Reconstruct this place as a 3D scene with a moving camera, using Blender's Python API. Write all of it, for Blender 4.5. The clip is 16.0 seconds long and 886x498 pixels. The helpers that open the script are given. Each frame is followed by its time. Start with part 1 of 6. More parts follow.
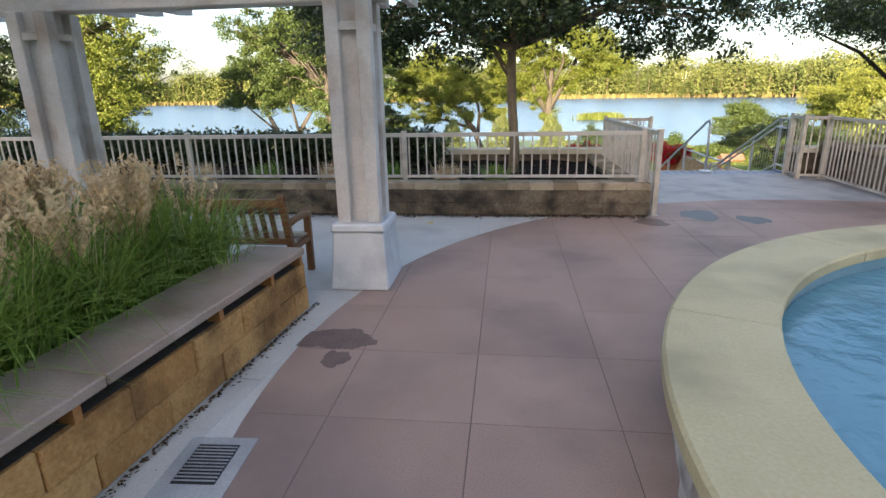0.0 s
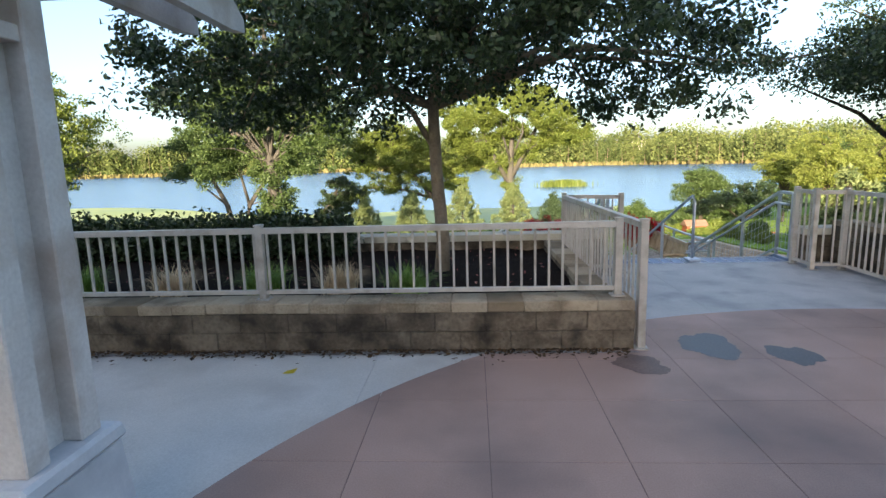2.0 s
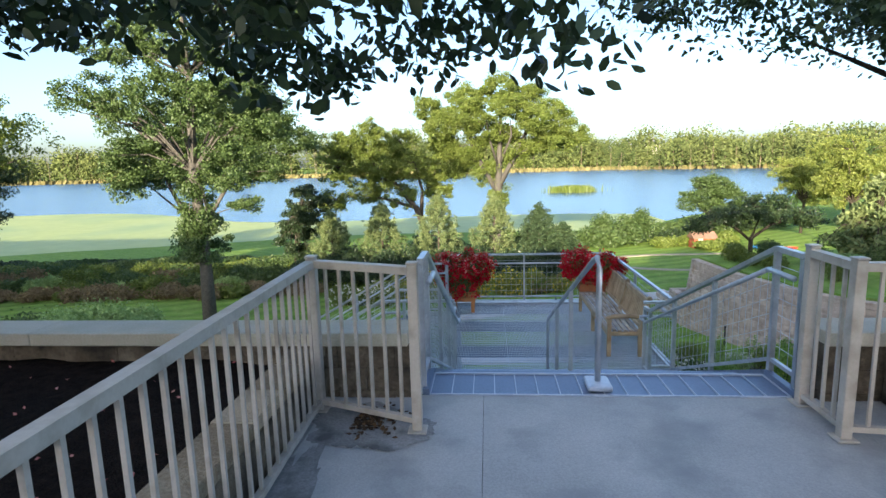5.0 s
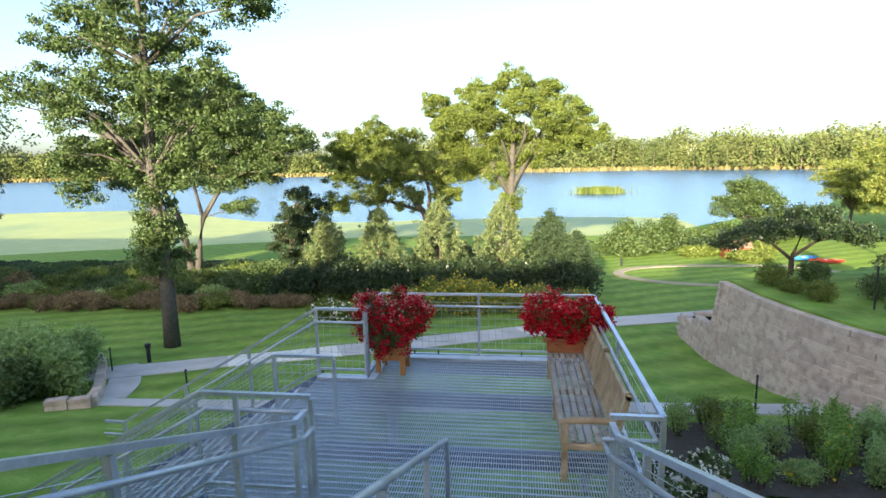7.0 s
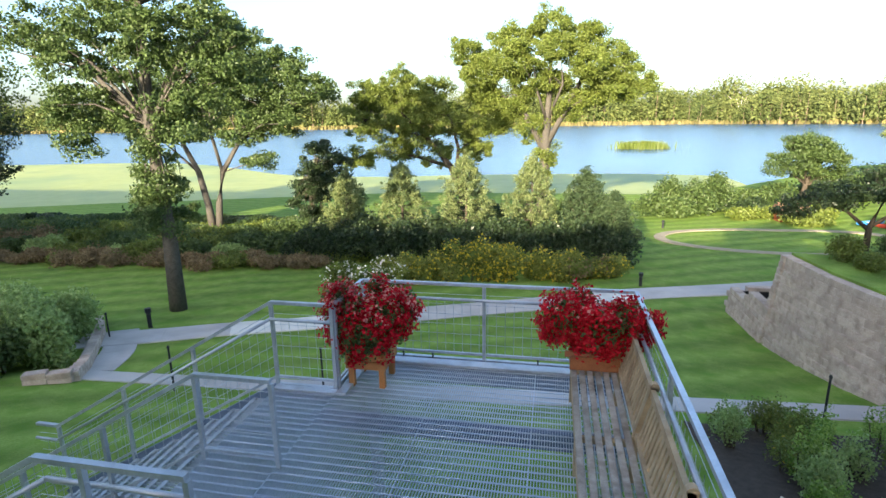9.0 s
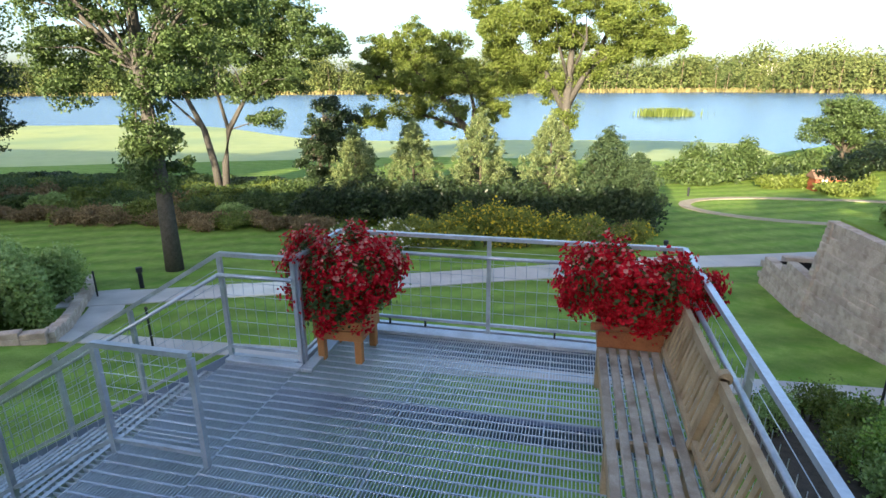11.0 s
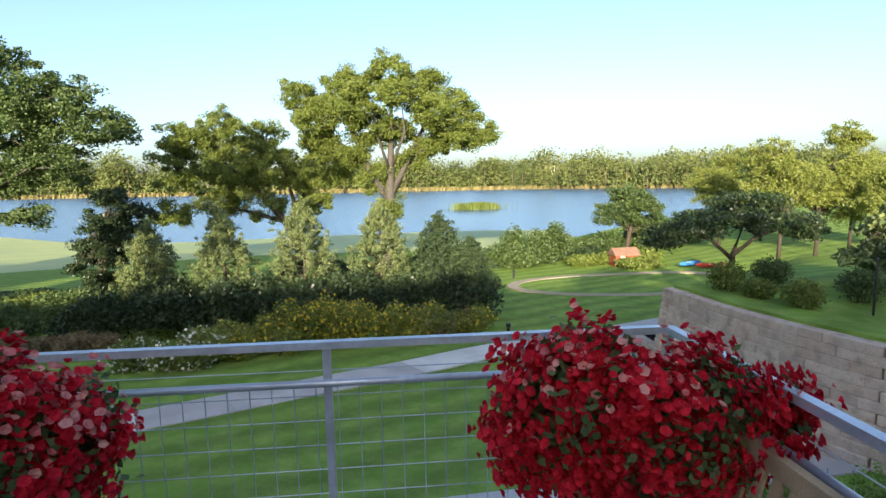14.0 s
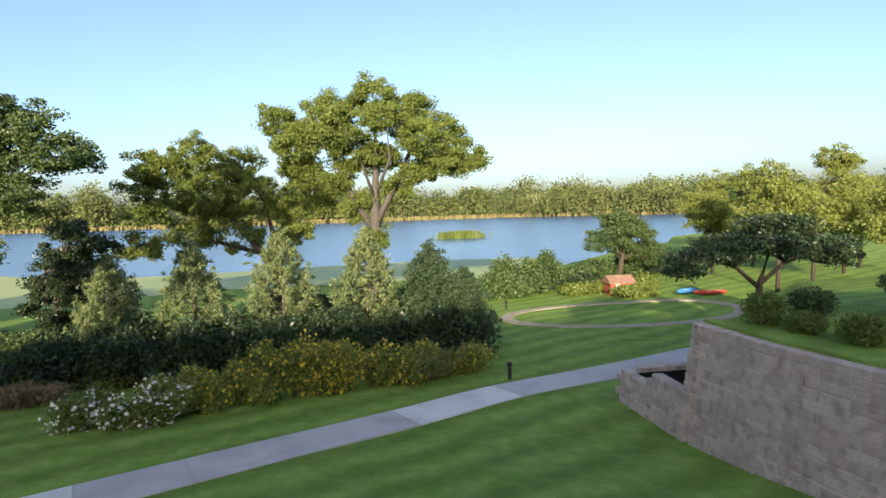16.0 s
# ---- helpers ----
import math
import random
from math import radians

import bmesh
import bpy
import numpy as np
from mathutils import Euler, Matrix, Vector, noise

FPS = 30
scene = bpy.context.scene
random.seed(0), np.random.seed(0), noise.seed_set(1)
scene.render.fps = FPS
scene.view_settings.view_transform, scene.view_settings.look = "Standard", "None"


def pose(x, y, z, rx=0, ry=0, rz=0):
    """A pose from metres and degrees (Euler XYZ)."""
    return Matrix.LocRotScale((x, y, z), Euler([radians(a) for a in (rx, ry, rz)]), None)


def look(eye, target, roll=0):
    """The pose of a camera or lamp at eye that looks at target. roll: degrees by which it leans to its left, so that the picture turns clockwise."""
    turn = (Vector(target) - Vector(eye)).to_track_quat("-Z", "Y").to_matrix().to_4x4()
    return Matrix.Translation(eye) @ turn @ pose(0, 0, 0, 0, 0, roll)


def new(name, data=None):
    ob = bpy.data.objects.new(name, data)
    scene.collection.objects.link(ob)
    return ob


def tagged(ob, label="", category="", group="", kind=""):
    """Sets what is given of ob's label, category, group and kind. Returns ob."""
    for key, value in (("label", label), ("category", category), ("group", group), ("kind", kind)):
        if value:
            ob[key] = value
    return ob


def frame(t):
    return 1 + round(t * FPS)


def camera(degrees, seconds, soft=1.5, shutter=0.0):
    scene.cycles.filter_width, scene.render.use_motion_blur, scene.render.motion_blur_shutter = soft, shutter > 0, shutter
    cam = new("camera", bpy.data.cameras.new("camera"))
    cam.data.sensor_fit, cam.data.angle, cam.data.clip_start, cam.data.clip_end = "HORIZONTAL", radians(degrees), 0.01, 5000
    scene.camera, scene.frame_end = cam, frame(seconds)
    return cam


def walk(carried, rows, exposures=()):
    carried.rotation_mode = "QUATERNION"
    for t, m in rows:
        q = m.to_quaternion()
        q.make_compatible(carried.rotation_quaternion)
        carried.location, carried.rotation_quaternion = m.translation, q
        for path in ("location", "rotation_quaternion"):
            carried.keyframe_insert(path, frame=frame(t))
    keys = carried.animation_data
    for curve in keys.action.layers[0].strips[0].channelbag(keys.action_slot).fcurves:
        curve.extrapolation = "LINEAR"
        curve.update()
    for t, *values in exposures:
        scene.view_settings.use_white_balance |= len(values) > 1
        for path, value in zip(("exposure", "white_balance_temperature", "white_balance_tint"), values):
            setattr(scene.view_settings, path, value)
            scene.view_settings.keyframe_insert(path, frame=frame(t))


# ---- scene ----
cam = camera(79.0, 16.0)
PATH = [
    (0, (-0.212, -1.194, 1.625), (-0.440, 0.711, 1.058), -1.1),
    (0.5, (-0.150, -0.522, 1.631), (-0.357, 1.401, 1.124), -1.3),
    (1, (-0.062, 0.141, 1.631), (-0.241, 2.082, 1.182), -1.4),
    (1.5, (0.087, 0.798, 1.634), (-0.060, 2.754, 1.245), -1.5),
    (2, (0.316, 1.463, 1.635), (0.198, 3.432, 1.305), -1.6),
    (2.5, (0.651, 2.154, 1.650), (0.555, 4.130, 1.358), -1.4),
    (3, (1.062, 2.878, 1.655), (0.950, 4.852, 1.357), -1.4),
    (3.5, (1.510, 3.608, 1.649), (1.382, 5.581, 1.344), -1.4),
    (4, (1.944, 4.320, 1.630), (1.805, 6.290, 1.319), -0.9),
    (4.5, (2.397, 5.058, 1.677), (2.249, 7.029, 1.369), -1.2),
    (5, (2.812, 5.774, 1.699), (2.643, 7.743, 1.386), -1.6),
    (5.2, (2.968, 6.070, 1.690), (2.802, 8.042, 1.400), -1.5),
    (7.3, (4.248, 9.372, 1.883), (3.967, 11.325, 1.554), -1.3),
    (7.5, (4.2, 9.631, 1.934), (3.931, 11.58, 1.577), -1.5),
    (8, (4.305, 10.216, 1.98), (3.993, 12.151, 1.58), -1.3),
    (8.5, (4.351, 10.707, 1.934), (3.997, 12.625, 1.491), -1.1),
    (9, (4.401, 11.026, 1.765), (4.004, 12.928, 1.288), -1.1),
    (11.3, (4.318, 12.504, 1.121), (3.869, 14.361, 0.529), -0.6),
    (11.5, (4.302, 12.633, 1.071), (3.903, 14.512, 0.512), -0.4),
    (12, (4.287, 12.962, 0.887), (4.001, 14.877, 0.387), -0.3),
    (12.5, (4.262, 13.316, 0.711), (4.090, 15.260, 0.276), -0.6),
    (13, (4.189, 13.735, 0.567), (4.131, 15.700, 0.197), -0.8),
    (13.5, (4.069, 14.208, 0.480), (4.126, 16.183, 0.169), -0.9),
    (14, (3.946, 14.735, 0.513), (4.123, 16.712, 0.264), -1.1),
    (14.5, (3.832, 15.274, 0.513), (4.128, 17.243, 0.323), -1.4),
    (15, (3.796, 15.799, 0.497), (4.195, 17.754, 0.357), -1.8),
    (15.5, (3.768, 16.420, 0.455), (4.103, 18.387, 0.314), -1.8),
    (16, (3.774, 16.660, 0.400), (4.017, 18.640, 0.257), -1.8),
]
EXPOSURES = [(0.0, 2.05, 8200, 17), (1.5, 1.9, 7600, 14), (4.0, 1.7, 6500, 10), (5.0, 1.75, 6600, 10), (7.5, 2.0, 7000, 10), (9.0, 1.95, 7000, 10), (12.5, 1.75, 6900, 11), (14.5, 1.36, 6800, 13), (16.0, 1.22, 6800, 15)]
walk(cam, [(t, look(eye, target, roll)) for t, eye, target, roll in PATH], EXPOSURES)

# ---- light ----
SUN_TRAVEL = Vector((0.22, 0.94, -0.254)).normalized()
world = bpy.data.worlds.new("sky_world")
scene.world = world
world.use_nodes = True
wn = world.node_tree
wn.nodes.clear()
sky = wn.nodes.new("ShaderNodeTexSky")
sky.sky_type = "NISHITA"
sky.sun_disc = False
sky.sun_elevation = math.asin(-SUN_TRAVEL.z)
sky.sun_rotation = math.atan2(-SUN_TRAVEL.x, -SUN_TRAVEL.y)
sky.air_density, sky.dust_density, sky.ozone_density = 0.9, 2.6, 2.9
bg = wn.nodes.new("ShaderNodeBackground")
bg.inputs["Strength"].default_value = 0.15
wo = wn.nodes.new("ShaderNodeOutputWorld")
wn.links.new(sky.outputs[0], bg.inputs[0])
wn.links.new(bg.outputs[0], wo.inputs[0])
sun = new("sun", bpy.data.lights.new("sun", "SUN"))
sun.data.energy, sun.data.angle, sun.data.color = 4.7, radians(0.6), (1.0, 0.89, 0.70)
sun.matrix_world = look((0, 0, 60), Vector((0, 0, 60)) + SUN_TRAVEL)


# ---- materials ----
def mat(name, c1, c2, scale=6.0, rough=0.7, bump=0.15, metal=0.0, fine=60.0, dirt=None, dirt_scale=1.2, vary=0.0, island=0.0, trans=0.0, dirt_at=0.55, spec=None):
    """Two colours mixed by coarse and fine noise, a third as stains, with relief; vary: by object; island: by loose piece."""
    m = bpy.data.materials.new(name)
    m.use_nodes = True
    nt = m.node_tree
    n, li = nt.nodes, nt.links
    b = n["Principled BSDF"]
    tc = n.new("ShaderNodeNewGeometry")
    n1, n2 = n.new("ShaderNodeTexNoise"), n.new("ShaderNodeTexNoise")
    for k, s in ((n1, scale), (n2, fine)):
        k.inputs["Scale"].default_value = s
        k.inputs["Detail"].default_value = 5
        li.new(tc.outputs["Position"], k.inputs["Vector"])
    add = n.new("ShaderNodeMath")
    add.operation = "ADD"
    li.new(n1.outputs["Fac"], add.inputs[0])
    li.new(n2.outputs["Fac"], add.inputs[1])
    last = add.outputs[0]
    for amount, node, out in ((vary, "ShaderNodeObjectInfo", "Random"), (island, None, "Random Per Island")):
        if amount:
            src = n.new(node) if node else tc
            ma = n.new("ShaderNodeMath")
            ma.operation = "MULTIPLY_ADD"
            ma.inputs[1].default_value = amount
            li.new(src.outputs[out], ma.inputs[0])
            li.new(last, ma.inputs[2])
            mb = n.new("ShaderNodeMath")
            mb.operation = "SUBTRACT"
            mb.inputs[1].default_value = amount / 2
            li.new(ma.outputs[0], mb.inputs[0])
            last = mb.outputs[0]
    mr = n.new("ShaderNodeMapRange")
    mr.inputs["From Min"].default_value, mr.inputs["From Max"].default_value = 0.7, 1.3
    li.new(last, mr.inputs["Value"])
    mix = n.new("ShaderNodeMix")
    mix.data_type = "RGBA"
    mix.inputs[6].default_value, mix.inputs[7].default_value = (*c1, 1), (*c2, 1)
    li.new(mr.outputs[0], mix.inputs[0])
    col = mix.outputs[2]
    if dirt:
        n3 = n.new("ShaderNodeTexNoise")
        n3.inputs["Scale"].default_value, n3.inputs["Detail"].default_value = dirt_scale, 8
        li.new(tc.outputs["Position"], n3.inputs["Vector"])
        r3 = n.new("ShaderNodeMapRange")
        r3.inputs["From Min"].default_value, r3.inputs["From Max"].default_value = dirt_at - 0.08, dirt_at + 0.14
        li.new(n3.outputs["Fac"], r3.inputs["Value"])
        mx = n.new("ShaderNodeMix")
        mx.data_type = "RGBA"
        mx.inputs[7].default_value = (*dirt, 1)
        li.new(r3.outputs[0], mx.inputs[0])
        li.new(col, mx.inputs[6])
        col = mx.outputs[2]
    li.new(col, b.inputs["Base Color"])
    rr = n.new("ShaderNodeMapRange")
    rr.inputs["To Min"].default_value, rr.inputs["To Max"].default_value = max(0.03, rough - 0.1), min(1, rough + 0.1)
    li.new(n1.outputs["Fac"], rr.inputs["Value"])
    li.new(rr.outputs[0], b.inputs["Roughness"])
    b.inputs["Metallic"].default_value = metal
    b.inputs["Specular IOR Level"].default_value = spec if spec is not None else (0.12 if rough >= 0.8 else 0.3)
    if bump:
        bp = n.new("ShaderNodeBump")
        bp.inputs["Strength"].default_value, bp.inputs["Distance"].default_value = bump, 0.02
        li.new(n2.outputs["Fac"], bp.inputs["Height"])
        li.new(bp.outputs[0], b.inputs["Normal"])
    if trans:
        tr = n.new("ShaderNodeBsdfTranslucent")
        li.new(col, tr.inputs["Color"])
        ms = n.new("ShaderNodeMixShader")
        ms.inputs[0].default_value = trans
        li.new(b.outputs[0], ms.inputs[1])
        li.new(tr.outputs[0], ms.inputs[2])
        li.new(ms.outputs[0], n["Material Output"].inputs["Surface"])
    return m


M_PLAZA = mat("red_brown_concrete", (0.30, 0.195, 0.155), (0.42, 0.285, 0.235), 1.1, 0.6, 0.12, fine=110, dirt=(0.195, 0.14, 0.12), dirt_scale=0.7, vary=0.22)
def mow_stripes(m):
    """Faint lighter and darker mowing bands over a lawn material."""
    n, li = m.node_tree.nodes, m.node_tree.links
    b = n["Principled BSDF"]
    src = b.inputs["Base Color"].links[0].from_socket
    geo, mp, wv = n.new("ShaderNodeNewGeometry"), n.new("ShaderNodeMapping"), n.new("ShaderNodeTexWave")
    mp.inputs["Rotation"].default_value = (0, 0, radians(62))
    wv.inputs["Scale"].default_value, wv.inputs["Distortion"].default_value, wv.inputs["Detail"].default_value = 0.2, 4.5, 4
    mr = n.new("ShaderNodeMapRange")
    mr.inputs["To Min"].default_value, mr.inputs["To Max"].default_value = 0.80, 1.13
    mu = n.new("ShaderNodeMix")
    mu.data_type, mu.blend_type = "RGBA", "MULTIPLY"
    mu.inputs[0].default_value = 1.0
    li.new(geo.outputs["Position"], mp.inputs["Vector"])
    li.new(mp.outputs[0], wv.inputs["Vector"])
    li.new(wv.outputs["Fac"], mr.inputs["Value"])
    li.new(src, mu.inputs[6])
    li.new(mr.outputs[0], mu.inputs[7])
    li.new(mu.outputs[2], b.inputs["Base Color"])


M_CONC = mat("grey_concrete", (0.31, 0.315, 0.31), (0.46, 0.46, 0.445), 1.6, 0.62, 0.12, fine=90, dirt=(0.235, 0.245, 0.25), dirt_scale=1.9, vary=0.15, dirt_at=0.56)
M_CONCP = mat("pale_old_concrete", (0.46, 0.45, 0.41), (0.60, 0.585, 0.54), 1.6, 0.65, 0.12, fine=90, dirt=(0.37, 0.36, 0.33), dirt_scale=1.1, vary=0.1, dirt_at=0.6)
M_PLINTH = mat("painted_plinth_concrete", (0.52, 0.54, 0.55), (0.62, 0.63, 0.63), 2.5, 0.6, 0.08, dirt=(0.40, 0.42, 0.44), dirt_scale=3)
M_JOINT = mat("joint_dirt", (0.05, 0.04, 0.035), (0.09, 0.075, 0.06), 9, 0.9, 0.2)
M_DAMP = mat("damp_stain", (0.115, 0.077, 0.065), (0.20, 0.135, 0.112), 5, 0.6, 0.03)
M_DAMPB = mat("wet_stain", (0.07, 0.07, 0.075), (0.12, 0.115, 0.115), 3, 0.5, 0.03)
M_BEIGE = mat("beige_painted_metal", (0.44, 0.395, 0.335), (0.51, 0.465, 0.40), 3, 0.45, 0.02, dirt=(0.32, 0.275, 0.22), dirt_scale=6, dirt_at=0.57)
M_PERG = mat("weathered_white_timber", (0.50, 0.47, 0.44), (0.64, 0.61, 0.57), 4, 0.6, 0.1, dirt=(0.36, 0.28, 0.22), dirt_scale=2.5, dirt_at=0.6)
M_BLOCK = mat("brown_wall_block", (0.125, 0.096, 0.066), (0.235, 0.185, 0.13), 5, 0.9, 1.0, fine=30, dirt=(0.045, 0.036, 0.027), dirt_scale=3.2, vary=0.2, dirt_at=0.50)
M_CAP = mat("wall_cap_stone", (0.24, 0.182, 0.118), (0.42, 0.34, 0.24), 5, 0.9, 0.7, fine=50, dirt=(0.14, 0.105, 0.07), dirt_scale=2.2, vary=0.9)
M_PALECAP = mat("pale_coping", (0.42, 0.39, 0.30), (0.52, 0.48, 0.39), 4, 0.8, 0.2, vary=0.3)
M_ORANGE = mat("orange_brown_block", (0.42, 0.195, 0.07), (0.60, 0.325, 0.13), 7, 0.9, 0.9, fine=40, dirt=(0.19, 0.095, 0.04), dirt_scale=3.2, vary=0.6, dirt_at=0.56)
M_BEDCAP = mat("brown_flat_capstone", (0.31, 0.215, 0.165), (0.43, 0.32, 0.26), 5, 0.5, 0.15, fine=70, dirt=(0.24, 0.165, 0.125), dirt_scale=2.5, vary=0.2)
M_CREAM = mat("cream_stone_rim", (0.46, 0.39, 0.22), (0.56, 0.485, 0.295), 3, 0.6, 0.12, dirt=(0.36, 0.305, 0.18), dirt_scale=1.6, vary=0.1)
M_ROUGH = mat("pale_rough_stone", (0.42, 0.41, 0.39), (0.62, 0.61, 0.58), 6, 0.85, 0.8, fine=30, dirt=(0.28, 0.26, 0.24), dirt_scale=5)
M_POOL = mat("blue_pool_lining", (0.14, 0.30, 0.38), (0.20, 0.38, 0.46), 2, 0.5, 0.02)
M_TEAK = mat("warm_bench_timber", (0.13, 0.05, 0.022), (0.27, 0.12, 0.05), 12, 0.5, 0.2, fine=90, vary=0.4)
M_GREYTEAK = mat("silvered_teak", (0.31, 0.255, 0.20), (0.49, 0.42, 0.34), 10, 0.7, 0.3, fine=110, dirt=(0.19, 0.14, 0.10), dirt_scale=6, vary=0.4)
M_BACKTEAK = mat("tan_teak", (0.36, 0.245, 0.135), (0.50, 0.37, 0.23), 10, 0.65, 0.2, fine=110, dirt=(0.25, 0.16, 0.085), dirt_scale=5, vary=0.3)
M_CEDAR = mat("orange_cedar", (0.33, 0.125, 0.038), (0.48, 0.21, 0.075), 9, 0.55, 0.15, fine=90, vary=0.25)
M_REDWOOD = mat("dark_red_cedar", (0.20, 0.065, 0.025), (0.33, 0.125, 0.05), 9, 0.5, 0.15, fine=90, vary=0.25)
M_GALV = mat("galvanised_steel", (0.43, 0.46, 0.50), (0.56, 0.59, 0.63), 7, 0.38, 0.04, metal=0.55, fine=40, dirt=(0.36, 0.38, 0.41), dirt_scale=4)
M_GRATE = mat("blue_grey_grating", (0.42, 0.46, 0.53), (0.57, 0.61, 0.67), 4, 0.42, 0.03, metal=0.35, fine=30, vary=0.2)
M_DARKSTEEL = mat("dark_blue_stringer", (0.13, 0.17, 0.25), (0.18, 0.23, 0.32), 3, 0.45, 0.03, metal=0.3)
M_BLACK = mat("black_metal", (0.015, 0.016, 0.017), (0.03, 0.03, 0.032), 9, 0.5, 0.03)
M_MULCH = mat("dark_mulch", (0.008, 0.006, 0.005), (0.026, 0.018, 0.014), 14, 0.95, 1.0, fine=70, spec=0.02)
M_SOIL = mat("garden_soil", (0.06, 0.045, 0.035), (0.11, 0.085, 0.065), 8, 0.95, 0.8, fine=50)
M_LAWN = mat("mown_lawn", (0.135, 0.215, 0.032), (0.245, 0.335, 0.075), 2.6, 0.9, 1.0, fine=26, dirt=(0.13, 0.235, 0.03), dirt_scale=1.6, dirt_at=0.54)
M_PATH = mat("path_concrete", (0.45, 0.40, 0.37), (0.55, 0.50, 0.465), 1.2, 0.7, 0.08, dirt=(0.40, 0.36, 0.33), dirt_scale=0.8, vary=0.3)
M_PALEPATH = mat("relaid_path_concrete", (0.66, 0.62, 0.55), (0.76, 0.72, 0.65), 1.2, 0.7, 0.08, dirt=(0.58, 0.54, 0.48), dirt_scale=0.8)
M_GRAVEL = mat("tan_gravel", (0.27, 0.225, 0.16), (0.42, 0.36, 0.27), 3, 0.9, 0.5, fine=40)
M_RETAIN = mat("pinkish_brown_retaining_block", (0.45, 0.345, 0.28), (0.62, 0.50, 0.41), 9, 0.9, 1.0, fine=30, dirt=(0.36, 0.265, 0.21), dirt_scale=4.5, vary=0.5, dirt_at=0.56)
M_BARK = mat("bark", (0.05, 0.04, 0.03), (0.105, 0.085, 0.065), 14, 0.9, 0.9, fine=50)
M_BARKP = mat("pale_bark", (0.15, 0.115, 0.08), (0.25, 0.195, 0.14), 12, 0.85, 0.7, fine=50)
M_BARKG = mat("grey_bark", (0.06, 0.054, 0.046), (0.125, 0.113, 0.097), 10, 0.9, 0.9, fine=40)
M_LITTER = mat("rotting_leaf_litter", (0.035, 0.025, 0.018), (0.14, 0.085, 0.045), 6, 0.9, 0, island=0.7)
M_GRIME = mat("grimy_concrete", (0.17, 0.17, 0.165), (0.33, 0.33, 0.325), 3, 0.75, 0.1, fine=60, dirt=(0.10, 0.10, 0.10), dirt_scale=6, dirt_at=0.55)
M_LEAF = mat("green_leaf", (0.048, 0.085, 0.024), (0.11, 0.16, 0.05), 2, 0.5, 0, island=0.6, trans=0.3)
M_LEAFD = mat("dark_leaf", (0.02, 0.038, 0.016), (0.05, 0.078, 0.03), 2, 0.4, 0, island=0.6, trans=0.18)
M_LEAFY = mat("yellow_green_leaf", (0.105, 0.15, 0.026), (0.20, 0.24, 0.055), 2, 0.5, 0, island=0.6, trans=0.35)
M_LEAFB = mat("pale_green_leaf", (0.19, 0.29, 0.085), (0.34, 0.45, 0.17), 2, 0.5, 0, island=0.6, trans=0.35)
# lighter copy of the yellow-green leaf; gives the lakeside trees their sunlit look
M_LEAFL = mat("turning_yellow_leaf", (0.15, 0.195, 0.035), (0.29, 0.315, 0.08), 2, 0.5, 0, island=0.6, trans=0.4)
M_PINE = mat("pine_needle", (0.085, 0.13, 0.045), (0.25, 0.29, 0.115), 2, 0.6, 0, island=0.6, trans=0.28)
# darker copy of the pine needles, with shade put into the colour
M_PINE_SHADE = mat("dark_pine_needle", (0.028, 0.055, 0.024), (0.07, 0.105, 0.042), 2, 0.6, 0, island=0.6, trans=0.18)
M_FAR = mat("far_foliage", (0.062, 0.09, 0.03), (0.155, 0.18, 0.062), 0.03, 0.9, 0, fine=0.12, island=0.35, trans=0.2)
M_REED = mat("tan_reeds", (0.115, 0.105, 0.04), (0.20, 0.17, 0.07), 0.2, 0.9, 0, fine=3, island=0.4)
M_STRAW = mat("straw_seed_heads", (0.56, 0.40, 0.23), (0.74, 0.58, 0.38), 5, 0.7, 0, island=0.4, trans=0.35)
M_GRASS = mat("ornamental_grass_blade", (0.10, 0.20, 0.025), (0.27, 0.40, 0.09), 4, 0.5, 0, island=0.7, trans=0.35)
M_RED = mat("red_petal", (0.38, 0.005, 0.013), (0.70, 0.024, 0.045), 6, 0.6, 0, island=0.7, trans=0.3, spec=0.1)
M_PINK = mat("faded_pink_petal", (0.52, 0.10, 0.11), (0.70, 0.33, 0.27), 6, 0.5, 0, island=0.6, trans=0.25)
M_YEL = mat("yellow_petal", (0.55, 0.40, 0.03), (0.70, 0.55, 0.06), 6, 0.5, 0, island=0.4, trans=0.2)
M_WHITE = mat("white_petal", (0.62, 0.60, 0.52), (0.78, 0.77, 0.70), 6, 0.5, 0, island=0.4, trans=0.2)
M_RUST = mat("rust_foliage", (0.16, 0.115, 0.06), (0.30, 0.225, 0.125), 2, 0.8, 0, island=0.6, trans=0.2)
M_ALGAE = mat("duckweed", (0.30, 0.34, 0.10), (0.39, 0.42, 0.14), 0.05, 0.55, 0, fine=0.6, dirt=(0.22, 0.29, 0.11), dirt_scale=0.06, spec=0.3)
M_SHED = mat("red_cedar_shed", (0.24, 0.06, 0.03), (0.34, 0.10, 0.05), 2, 0.7, 0.1)
M_SHEDROOF = mat("shed_shingle", (0.21, 0.12, 0.08), (0.30, 0.18, 0.125), 3, 0.85, 0.3)
M_WALLR = mat("rendered_wall", (0.42, 0.38, 0.32), (0.50, 0.46, 0.40), 1, 0.85, 0.1)
M_BLUEB = mat("blue_hull", (0.03, 0.16, 0.42), (0.05, 0.22, 0.5), 2, 0.4, 0)
M_REDB = mat("red_hull", (0.42, 0.05, 0.03), (0.5, 0.08, 0.05), 2, 0.4, 0)
M_DEAD = mat("bleached_deadwood", (0.40, 0.36, 0.31), (0.52, 0.48, 0.42), 2, 0.85, 0.1)

mow_stripes(M_LAWN)


